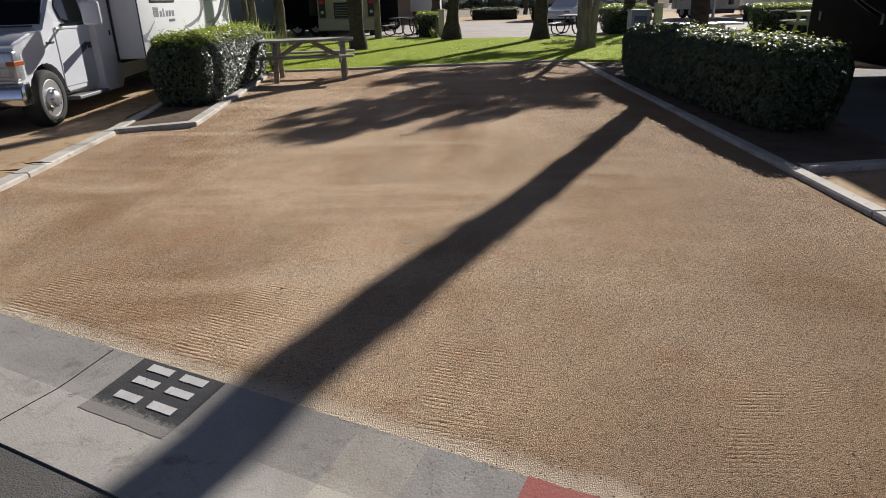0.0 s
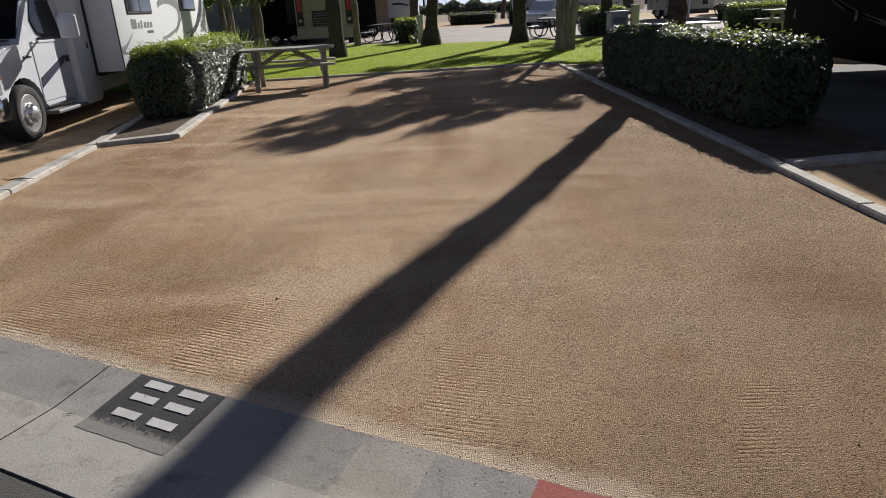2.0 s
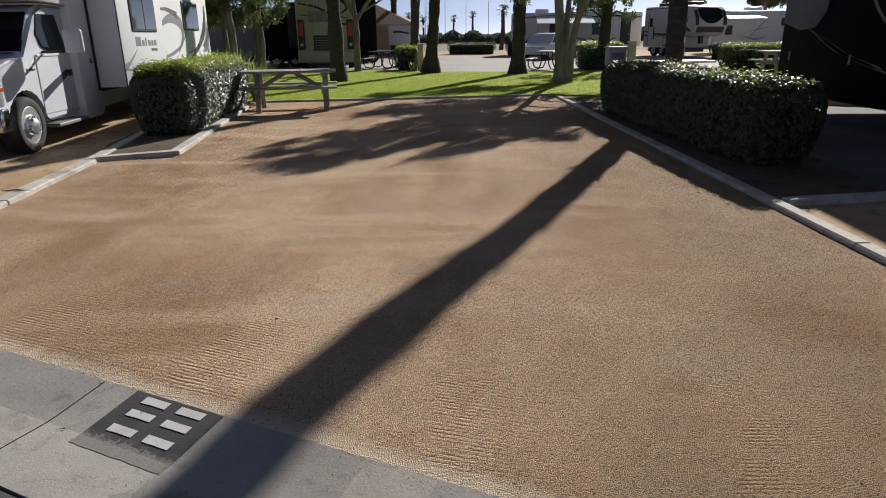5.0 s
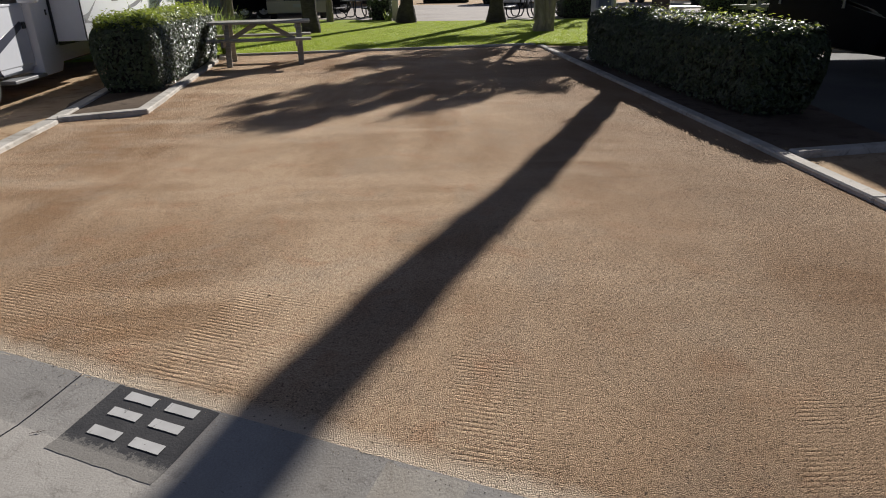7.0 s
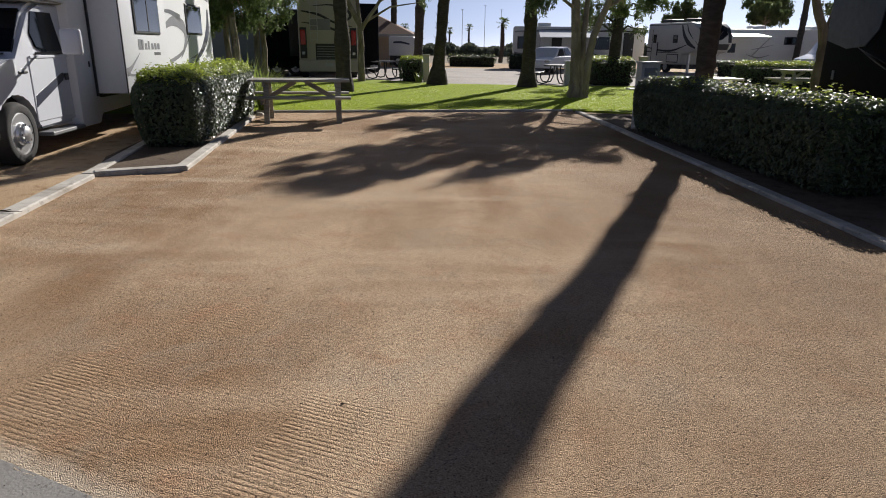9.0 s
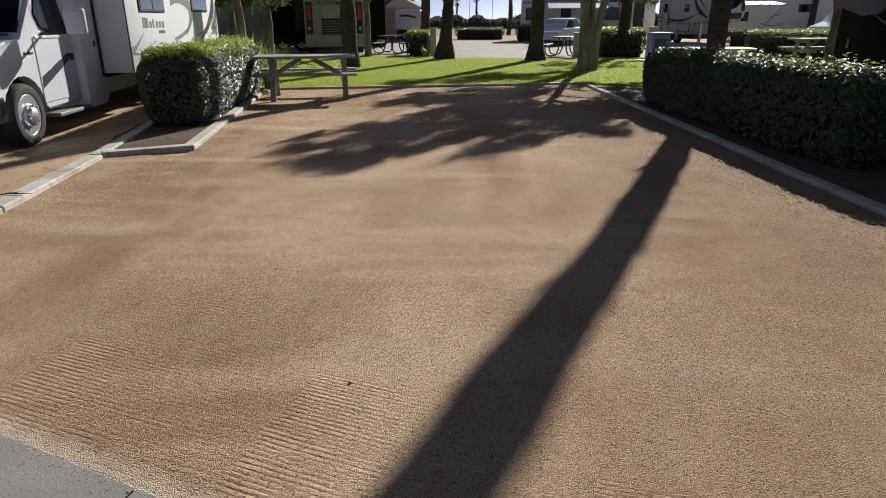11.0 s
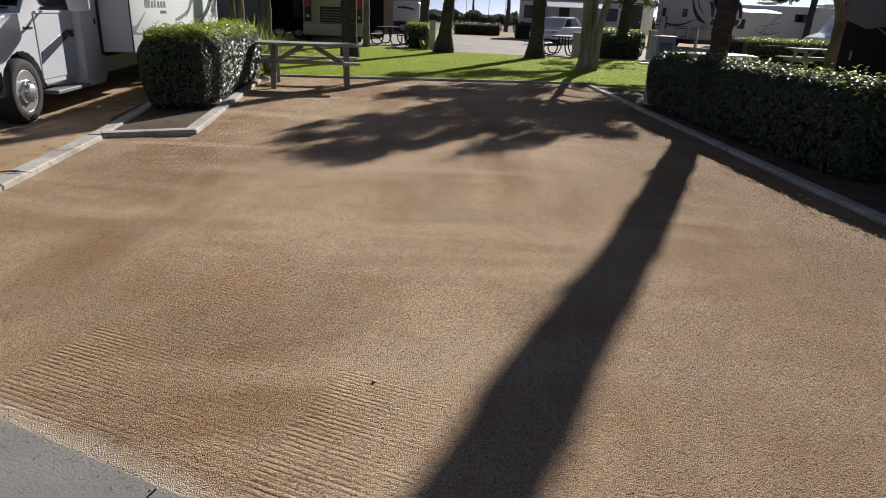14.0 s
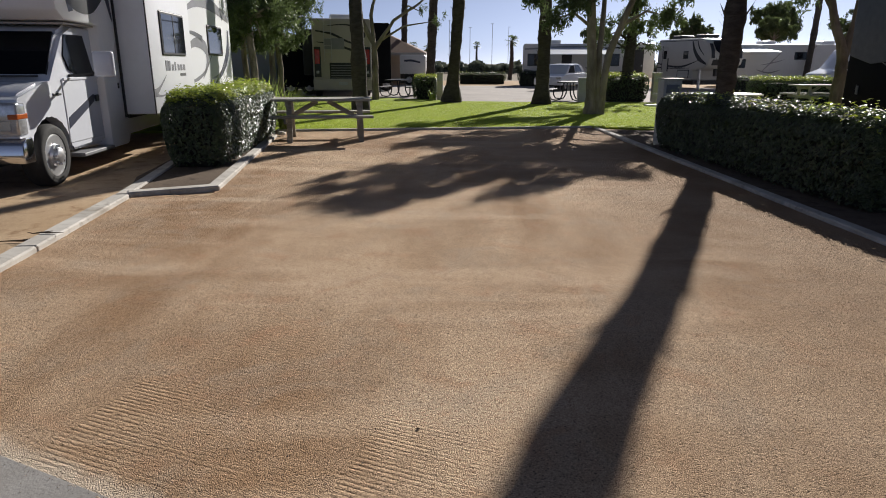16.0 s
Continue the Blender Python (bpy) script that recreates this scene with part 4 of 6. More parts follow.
for k, (x, y, h, r, n) in enumerate(((21.0, 68.0, 4.5, 2.0, 3200), (28.0, 66.0, 5.2, 2.4, 4200), (25.4, 60.0, 4.4, 1.5, 2200), (38.0, 70.0, 5.5, 2.4, 2400), (13.0, 75.0, 4.4, 1.6, 1800), (-22.0, 40.0, 5.5, 2.6, 3000), (-14.0, 44.0, 5.0, 2.2, 2600))):
    gum_tree(x, y, [([(0, 0, 0), (0.05, 0, h * 0.5), (0, 0, h * 0.9)], [0.25, 0.18, 0.06])], cloud(30, 0, 0, h, r, r, r * 0.66, r * 0.22, r * 0.4, 60 + k), "round leafy tree behind the far trailers", 60 + k, n * 3, 0.34, spread=0.5)


def strap_clump(x, y, z, n, length, label, seed):
    """A clump of long arching strap leaves."""
    rnd = random.Random(seed)
    t = thing("strap_leaf_plant", label, "plant", pose(x, y, z), "strap-leaved plants")
    bm = bmesh.new()
    for k in range(n):
        a, L = rnd.uniform(0, math.tau), length * rnd.uniform(0.6, 1.1)
        d = Vector((math.cos(a), math.sin(a), 0))
        s = Vector((-d.y, d.x, 0))
        o = Vector((rnd.uniform(-0.12, 0.12), rnd.uniform(-0.12, 0.12), 0))
        reach, rows = rnd.uniform(0.25, 0.75), []
        for i in range(6):
            f = i / 5
            p = o + d * L * reach * f ** 1.3 + Vector((0, 0, L * (f - 0.55 * reach * f * f)))
            w = 0.016 * (1 - f ** 2 * 0.9)
            rows.append((bm.verts.new(p - s * w), bm.verts.new(p + s * w)))
        for r0, r1 in zip(rows, rows[1:]):
            bm.faces.new((r0[0], r0[1], r1[1], r1[0]))
    tagged(part("leaves", bm, STRAP_LEAF, t), kind="stuff")
    return t


for k, (x, y, L) in enumerate(((-5.0, 14.6, 1.35), (-4.75, 15.1, 1.15), (-5.6, 14.7, 1.4), (-6.1, 14.2, 1.35), (-6.4, 15.0, 1.4), (-5.4, 15.5, 1.3))):
    strap_clump(x, y, 0.0, 110, L, "clump of long arching strap leaves beyond the hedge", 80 + k)
strap_clump(-2.15, 27.4, 0.03, 50, 0.5, "low clump of pale strap leaves at a post", 90)
strap_clump(3.2, 8.5, 0.8, 16, 0.3, "upright fresh shoots standing out of the hedge", 91)

# ---- grass blades on the lawn ----


def lawn_blades():
    rng = np.random.default_rng(9)
    n = 150000
    y = 15.2 + 12.5 * rng.random(n) ** 1.6
    x = rng.uniform(-7.5, 8.5, n)
    edge = 15.97 + 0.19 * np.minimum(x, 2.1)
    keep = (y > np.where(x < 2.1, edge, 16.0 + 0.12 * (x - 2.1))) & (y < 26.2)
    x, y = x[keep], y[keep]
    n = len(x)
    h = rng.uniform(0.012, 0.032, n)
    a = rng.uniform(0, math.tau, n)
    w = rng.uniform(0.005, 0.012, n)
    z = np.full(n, 0.033)
    lean = rng.normal(size=(n, 2)) * 0.03
    p0 = np.stack([x - np.cos(a) * w, y - np.sin(a) * w, z], 1)
    p1 = np.stack([x + np.cos(a) * w, y + np.sin(a) * w, z], 1)
    p2 = np.stack([x + lean[:, 0], y + lean[:, 1], z + h], 1)
    me = bpy.data.meshes.new("grass")
    me.from_pydata(np.stack([p0, p1, p2], 1).reshape(-1, 3).tolist(), [], np.arange(3 * n).reshape(-1, 3).tolist())
    me.materials.append(GRASS)
    tagged(new("grass", me), "short bright green grass blades of the lawn", "grass", kind="stuff")


lawn_blades()

# ---- vehicles ----


def wheel(parent, x, y, r, rim_r, w, rim_mat, side=-1, holes=8):
    """A road wheel whose outer face looks to -y (side -1) or +y: tyre > rim with bolts and hand holes."""
    s = side
    prof = [(rim_r * 0.98, -w), (r * 0.93, -w), (r, -w * 0.85), (r, -w * 0.2), (r * 0.94, 0.0), (r * 0.86, 0.012), (rim_r * 1.02, 0.004), (rim_r * 0.98, -0.02)]
    wh = smooth(part("wheel", lathe([(a, y + s * b) for a, b in prof], 36, "y", m=Matrix.Translation((x, 0, r))), RUBBER, parent, "black rubber tyre"), 50)
    rp = [(rim_r, -0.006), (rim_r * 0.93, -0.002), (rim_r * 0.88, -0.035), (rim_r * 0.55, -0.012), (rim_r * 0.50, 0.02), (rim_r * 0.36, 0.028), (rim_r * 0.34, 0.06), (rim_r * 0.2, 0.075), (0.0005, 0.08)]
    rim = smooth(part("rim", lathe([(a, y + s * b) for a, b in rp], 32, "y", m=Matrix.Translation((x, 0, r))), rim_mat, wh, "polished metal rim"), 40)
    for k in range(holes):
        a = (k + 0.5) * math.tau / holes
        cx, cz = x + math.cos(a) * rim_r * 0.72, r + math.sin(a) * rim_r * 0.72
        part("hand_hole", lathe([(rim_r * 0.105, y + s * -0.05), (rim_r * 0.105, y + s * -0.014), (0.0005, y + s * -0.0135)], 10, "y", m=Matrix.Translation((cx, 0, cz))), BLACK_TRIM, wh)
    for k in range(holes):
        a = k * math.tau / holes
        cx, cz = x + math.cos(a) * rim_r * 0.43, r + math.sin(a) * rim_r * 0.43
        part("wheel_nut", lathe([(0.016, y + s * 0.0), (0.016, y + s * 0.05), (0.0005, y + s * 0.055)], 6, "y", m=Matrix.Translation((cx, 0, cz))), CHROME, wh)
    return wh


def window_on_side(parent, u0, u1, z0, z1, y, name="window", slant=0.0, split=False, out=-1):
    """A framed dark window on a wall that looks to -y (out -1)."""
    bm = prism([(u0, z0), (u1, z0), (u1 + slant, z1), (u0 + slant, z1)], y + out * 0.022, y - out * 0.01, 0.02)
    fr = part(name, bm, BLACK_TRIM, parent, "black-framed window")
    b = 0.045
    part("pane", prism([(u0 + b, z0 + b), (u1 - b, z0 + b), (u1 - b + slant, z1 - b), (u0 + b + slant, z1 - b)], y + out * 0.026, y + out * 0.0235), DARK_GLASS, fr, "dark tinted glass")
    if split:
        um = (u0 + u1) / 2
        part("mullion", box(um - 0.012, um + 0.012, min(y + out * 0.031, y + out * 0.027), max(y + out * 0.031, y + out * 0.027), z0 + b, z1 - b), BLACK_TRIM, fr)
    return fr


def swoosh(parent, pts, widths, y, mat, label="", name="decal", out=-1, proud=0.003):
    """A painted stripe that swells and tapers along points (u, z) of a side wall."""
    n, fine = len(pts), []
    for k in range(n - 1):
        p0, p1, p2, p3 = (Vector(pts[max(0, min(n - 1, k + j))]) for j in (-1, 0, 1, 2))
        for j in range(6):
            f = j / 6
            fine.append((0.5 * ((2 * p1) + (p2 - p0) * f + (2 * p0 - 5 * p1 + 4 * p2 - p3) * f ** 2 + (3 * p1 - p0 - 3 * p2 + p3) * f ** 3), widths[k] * (1 - f) + widths[k + 1] * f))
    fine.append((Vector(pts[-1]), widths[-1]))
    left, right = [], []
    for i, (p, w) in enumerate(fine):
        d = (fine[min(i + 1, len(fine) - 1)][0] - fine[max(i - 1, 0)][0]).normalized()
        s = Vector((-d.y, d.x)) * max(w, 0.004) / 2
        left.append(p + s)
        right.append(p - s)
    bm = bmesh.new()
    rows = [(bm.verts.new((a.x, y + out * proud, a.y)), bm.verts.new((b.x, y + out * proud, b.y))) for a, b in zip(left, right)]
    for r0, r1 in zip(rows, rows[1:]):
        bm.faces.new((r0[0], r0[1], r1[1], r1[0]))
    return part(name, bm, mat, parent, label)


def cab_over_motorhome():
    """White motorhome on a van chassis, nose towards the lane; local x runs back along it, its near side looks to -y."""
    t = thing("motorhome", "white cab-over motorhome with grey swirl decals parked beside the pitch", "motorhome", pose(-5.62, 8.55, -0.012, 0, 0, 96.8))
    C0, C1 = 0.10, 2.12
    # cab lower body with bonnet and wheel arch cut out of the near side
    arch = [(0.47 * math.cos(a), 0.37 + 0.46 * math.sin(a)) for a in [math.pi * k / 12 for k in range(13)]][::-1]
    arch = [(max(-0.47, min(0.47, u)), z) for u, z in arch]
    side = [(-0.60, 0.55), (-0.47, 0.42)] + arch + [(0.5, 0.36), (1.52, 0.36), (1.52, 1.92), (0.92, 1.92), (0.60, 1.80), (0.16, 1.27), (-0.06, 1.22), (-0.50, 1.10), (-0.62, 1.02), (-0.65, 0.7)]
    bm = prism(side, C0, C1, 0.0)
    for v in bm.verts:                      # the bonnet narrows to the nose
        if v.co.x < -0.2:
            v.co.y += (0.03 if v.co.y < 1 else -0.03) * min(1, (-0.2 - v.co.x) / 0.4)
        if v.co.z > 1.35:                   # and the cab leans inwards
            v.co.y += (0.03 if v.co.y < 1 else -0.03) * (v.co.z - 1.35) / 0.5
    bmesh.ops.bevel(bm, geom=[e for e in bm.edges if e.calc_length() > 0.25], offset=0.055, segments=4, affect="EDGES")
    smooth(part("cab", bm, CAB_PAINT, t, "white van cab and bonnet"), 35)
    part("wheel_well", box(-0.52, 0.5, C0 + 0.14, C1 - 0.14, 0.34, 0.86), BLACK_TRIM, t)
    part("chassis", box(-0.7, 8.4, 0.45, 1.8, 0.30, 0.50, 0.02), BLACK_TRIM, t, "dark underbody")
    # windscreen
    bm = bmesh.new()
    q = [(0.185, 0.15, 1.31), (0.185, 2.07, 1.31), (0.60, 2.02, 1.80), (0.60, 0.20, 1.80)]
    n = Vector((-0.76, 0, 0.65)) * 0.012
    lo, hi = [bm.verts.new(Vector(v) - n * 2) for v in q], [bm.verts.new(Vector(v) + n) for v in q]
    bm.faces.new(hi)
    bm.faces.new(lo[::-1])
    for k in range(4):
        bm.faces.new((lo[k], lo[(k + 1) % 4], hi[(k + 1) % 4], hi[k]))
    bmesh.ops.recalc_face_normals(bm, faces=bm.faces[:])
    part("windscreen", bm, CAB_GLASS, t, "dark raked windscreen")
    part("cowl", beam((0.14, 0.24, 1.285), (0.14, 1.98, 1.285), 0.10, 0.02), BLACK_TRIM, t)
    # driver's door: window, seam, handle, stripe
    door = part("cab_door", prism([(0.42, 0.46), (1.40, 0.46), (1.42, 1.24), (0.42, 1.24)], C0 - 0.010, C0 + 0.02, 0.012), CAB_PAINT, t)
    lean = lambda z: C0 + 0.03 * (z - 1.35) / 0.5 if z > 1.35 else C0
    bm = bmesh.new()
    outline = [(0.88, 1.265), (1.34, 1.265), (1.20, 1.78), (0.70, 1.78), (0.57, 1.52), (0.66, 1.36)]
    hi = [bm.verts.new((u, lean(z) - 0.012, z)) for u, z in outline]
    lo = [bm.verts.new((u, lean(z) + 0.03, z)) for u, z in outline]
    bm.faces.new(hi)
    for k in range(6):
        bm.faces.new((hi[k], hi[(k + 1) % 6], lo[(k + 1) % 6], lo[k]))
    bmesh.ops.recalc_face_normals(bm, faces=bm.faces[:])
    part("door_window", bm, CAB_GLASS, door, "dark door glass")
    part("window_sill", box(0.45, 1.42, C0 - 0.022, C0, 1.225, 1.258, 0.006), CAB_PAINT, door)
    part("door_handle", box(1.26, 1.36, C0 - 0.035, C0 - 0.01, 0.93, 1.02, 0.012), BLACK_TRIM, door)
    bm = prism([(0.44, 0.64), (0.46, 0.78), (1.22, 1.03), (1.28, 1.01), (1.22, 0.93)], C0 - 0.0145, C0 - 0.0105)
    part("stripe", bm, NAVY_DECAL, door, "dark painted stripe")
    part("fender_badge", box(0.16, 0.36, C0 - 0.012, C0 + 0.02, 1.055, 1.085, 0.006), BLACK_TRIM, t)
    # mirror on its arm
    part("mirror_arm", tube([(0.66, C0 + 0.02, 1.28), (0.62, C0 - 0.25, 1.29), (0.64, C0 - 0.42, 1.36)], 0.018, 8), BLACK_TRIM, t)
    mi = smooth(part("side_mirror", box(0.60, 0.69, C0 - 0.57, C0 - 0.32, 1.27, 1.58, 0.035, seg=3), CAB_PAINT, t, "tall white side mirror"), 40)
    # front: grille, lamps, bumper
    g = part("grille", box(-0.70, -0.60, 0.62, 1.60, 0.66, 1.06, 0.03), CHROME, t, "chrome grille surround")
    for k in range(4):
        part("grille_bar", box(-0.712, -0.695, 0.68, 1.54, 0.71 + k * 0.08, 0.755 + k * 0.08, 0.006), BLACK_TRIM, g)
    for y0, y1 in ((0.10, 0.56), (1.66, 2.12)):
        hl = smooth(part("headlamp", box(-0.68, -0.48, y0, y1, 0.66, 1.02, 0.03, seg=3), LAMP_GLASS, t, "clear rectangular headlamp"), 40)
        a, b = (y0 - 0.003, y0 + 0.10) if y0 < 1 else (y1 - 0.10, y1 + 0.003)
        part("indicator", box(-0.683, -0.46, a, b, 0.84, 0.90, 0.01), AMBER, hl, "amber indicator lens")
        part("reflector", box(-0.683, -0.678, y0 + 0.08, y1 - 0.06, 0.72, 0.82, 0.002), CHROME, hl)
    bm = prism([(-0.82, 0.36), (-0.87, 0.44), (-0.85, 0.58), (-0.75, 0.64), (-0.50, 0.64), (-0.50, 0.36)], 0.06, 2.16, 0.02)
    for v in bm.verts:
        if v.co.y < 0.3 or v.co.y > 1.9:
            v.co.x += 0.12 if v.co.x < -0.7 else 0.0
    smooth(part("bumper", bm, CHROME, t, "polished chrome front bumper"), 40)
    part("bumper_pad", box(-0.885, -0.83, 0.75, 1.47, 0.40, 0.52, 0.01), BLACK_TRIM, t)
    # running board
    part("running_board", box(0.55, 1.50, C0 - 0.10, C0 + 0.12, 0.27, 0.32, 0.012), GREY_TRIM, t, "grey metal step")
    # living box with cab-over nose
    body = [(1.45, 0.27), (2.05, 0.27), (2.15, 0.40), (9.05, 0.52), (9.15, 0.9), (9.15, 2.95), (9.02, 3.08), (1.10, 3.08), (0.62, 3.0), (0.36, 2.72), (0.28, 2.30), (0.36, 2.05), (0.52, 1.94), (1.45, 1.92)]
    smooth(part("coachwork", prism(body, 0.0, 2.36, 0.03), GELCOAT, t, "glossy white living box"), 35)
    part("nose_underside", box(0.62, 1.46, 0.06, 2.3, 1.895, 1.918), CREAM, t)
    swoosh(t, [(0.72, 2.05), (0.70, 2.5), (1.1, 2.7), (1.7, 2.55), (1.95, 2.0)], [0.12, 0.22, 0.2, 0.22, 0.02], 0.0, NAVY_DECAL, "dark curved nose decal")
    swoosh(t, [(0.62, 2.34), (0.9, 2.18), (1.35, 2.17), (1.92, 2.45)], [0.30, 0.24, 0.18, 0.02], 0.0, BLACK_TRIM)
    part("rub_rail", box(2.10, 9.1, -0.012, 0.005, 0.86, 0.90, 0.004), BLACK_TRIM, t)
    part("locker_latch", box(1.86, 1.90, -0.010, 0.004, 1.08, 1.16, 0.004), BLACK_TRIM, t)
    # slide-out room
    sl = smooth(part("slide_out", box(2.02, 4.14, -0.45, 0.06, 0.70, 2.78, 0.018), GELCOAT, t, "white slide-out room"), 35)
    part("slide_seal", box(2.085, 4.2, -0.03, -0.004, 0.64, 0.70), BLACK_TRIM, t)
    part("slide_seal", box(1.985, 2.02, -0.03, -0.003, 0.66, 2.82), BLACK_TRIM, t, "black rubber seal")
    part("corner_trim", box(2.012, 2.036, -0.456, -0.44, 0.70, 2.78, 0.003), BLACK_TRIM, sl)
    window_on_side(sl, 2.56, 3.74, 1.55, 2.21, -0.45, split=True)
    for k, (w, h) in enumerate(((0.15, 0.155), (0.10, 0.15), (0.11, 0.095), (0.07, 0.13), (0.11, 0.095), (0.11, 0.095), (0.12, 0.095))):
        u = 2.66 + k * 0.148
        part("name_mark", box(u, u + w * 0.85, -0.4545, -0.4505, 1.32, 1.32 + h), GREY_TRIM, sl)
    part("name_mark", box(3.36, 3.66, -0.4545, -0.4505, 1.23, 1.275), SILVER_DECAL, sl)
    swoosh(sl, [(2.06, 1.0), (2.3, 1.08), (2.68, 1.27)], [0.13, 0.05, 0.005], -0.45, GREY_TRIM)
    swoosh(sl, [(2.06, 0.98), (2.35, 0.95), (2.62, 0.98)], [0.05, 0.03, 0.005], -0.45, GREY_TRIM)
    window_on_side(t, 6.98, 8.22, 1.60, 2.24, 0.0)
    # grey swirls behind the slide-out
    swoosh(t, [(5.2, 2.35), (6.3, 2.62), (7.6, 2.66), (9.05, 2.42)], [0.03, 0.16, 0.26, 0.10], 0.0, GREY_TRIM, "grey swirl decal")
    swoosh(t, [(5.2, 1.62), (6.0, 1.84), (6.75, 1.76), (6.85, 1.45), (6.4, 1.12)], [0.03, 0.18, 0.26, 0.16, 0.01], 0.0, GREY_TRIM)
    swoosh(t, [(5.3, 2.0), (5.9, 2.02), (6.6, 1.92)], [0.02, 0.08, 0.14], 0.0, SILVER_DECAL)
    swoosh(t, [(8.9, 2.2), (8.75, 1.7), (8.1, 1.25), (7.2, 0.95)], [0.10, 0.26, 0.14, 0.01], 0.0, NAVY_DECAL)
    swoosh(t, [(8.6, 1.5), (7.9, 1.2), (7.1, 1.1)], [0.12, 0.09, 0.01], 0.0, GREY_TRIM)
    swoosh(t, [(5.2, 1.05), (6.0, 1.12), (6.7, 1.3), (7.4, 1.7)], [0.02, 0.08, 0.06, 0.005], 0.0, GREY_TRIM)
    wheel(t, 0.0, C0 - 0.01, 0.37, 0.25, 0.24, RIM)
    wheel(t, 0.0, C1 + 0.01, 0.37, 0.235, 0.24, CHROME, 1)
    for y, s in ((0.10, -1), (2.26, 1)):
        wheel(t, 5.6, y, 0.37, 0.235, 0.24, CHROME, s)
    return t


cab_over_motorhome()


def dark_coach():
    """Long dark motorhome on the neighbouring pitch; its near side looks to -x."""
    t = thing("motorhome", "large dark motorhome with pale sweeping stripes", "motorhome", pose(6.0, 13.2, -0.012, 0, 0, -90))
    # local x runs from the far end towards the lane, the near side looks to -y after the turn
    body = [(0.02, 0.55), (0.10, 0.40), (3.35, 0.36), (3.45, 0.62), (3.68, 0.92), (4.0, 1.02), (4.32, 0.92), (4.55, 0.62), (4.65, 0.36), (10.6, 0.36), (10.75, 0.6), (10.8, 3.5), (10.6, 3.75), (0.3, 3.75), (0.05, 3.5)]
    smooth(part("coachwork", prism(body, 0.0, 2.5, 0.04), DARK_COACH, t, "glossy black and charcoal bodywork"), 35)
    part("underbody", box(0.4, 10.2, 0.35, 2.15, 0.30, 0.9), BLACK_TRIM, t)
    # window pane whose pale reflection is given as an even slate grey
    pane = prism([(0.10, 1.60), (0.75, 1.46), (1.25, 1.5), (1.55, 1.75), (1.62, 2.2), (1.5, 2.9), (0.10, 2.9)], -0.03, -0.002, 0.008)
    part("side_window_pane", pane, plain("slate_grey_reflection", (0.10, 0.11, 0.125), 0.25, grain=0.12), t, "curved side window, its reflection put into slate grey")
    window_on_side(t, 5.2, 6.6, 1.6, 2.5, 0.0)
    for k, o in enumerate((0.0, 0.12, 0.3, 0.44)):
        swoosh(t, [(1.0 + o, 1.5 - o * 0.3), (2.0 + o, 1.15 - o * 0.2), (3.2 + o * 0.6, 0.95 - o * 0.2)], [0.012, 0.05, 0.012], 0.0, SILVER_DECAL, "pale pinstripe")
    for o in (0.0, 0.35, 0.8):
        swoosh(t, [(2.3 + o, 3.1), (2.5 + o, 2.3), (3.3 + o, 1.5), (4.9 + o, 1.15)], [0.02, 0.07, 0.05, 0.01], 0.0, SILVER_DECAL, "pale sweeping stripe")
    swoosh(t, [(3.0, 3.15), (4.2, 2.6), (5.5, 2.35)], [0.5, 0.4, 0.25], 0.0, plain("slate_blue_paint", (0.06, 0.075, 0.11), 0.25, grain=0.1), "slate blue swirl")
    for u in (0.42, 2.4):
        part("marker_lamp", box(u, u + 0.07, -0.012, 0.003, 0.95, 1.10, 0.004), SILVER_DECAL, t)
    wheel(t, 4.0, 0.05, 0.48, 0.30, 0.28, CHROME, -1, 10)
    wheel(t, 4.0, 2.45, 0.48, 0.30, 0.28, CHROME, 1, 10)
    for s, y in ((-1, 0.05), (1, 2.45)):
        wheel(t, 9.0, y, 0.48, 0.30, 0.28, CHROME, s, 10)
    return t


dark_coach()


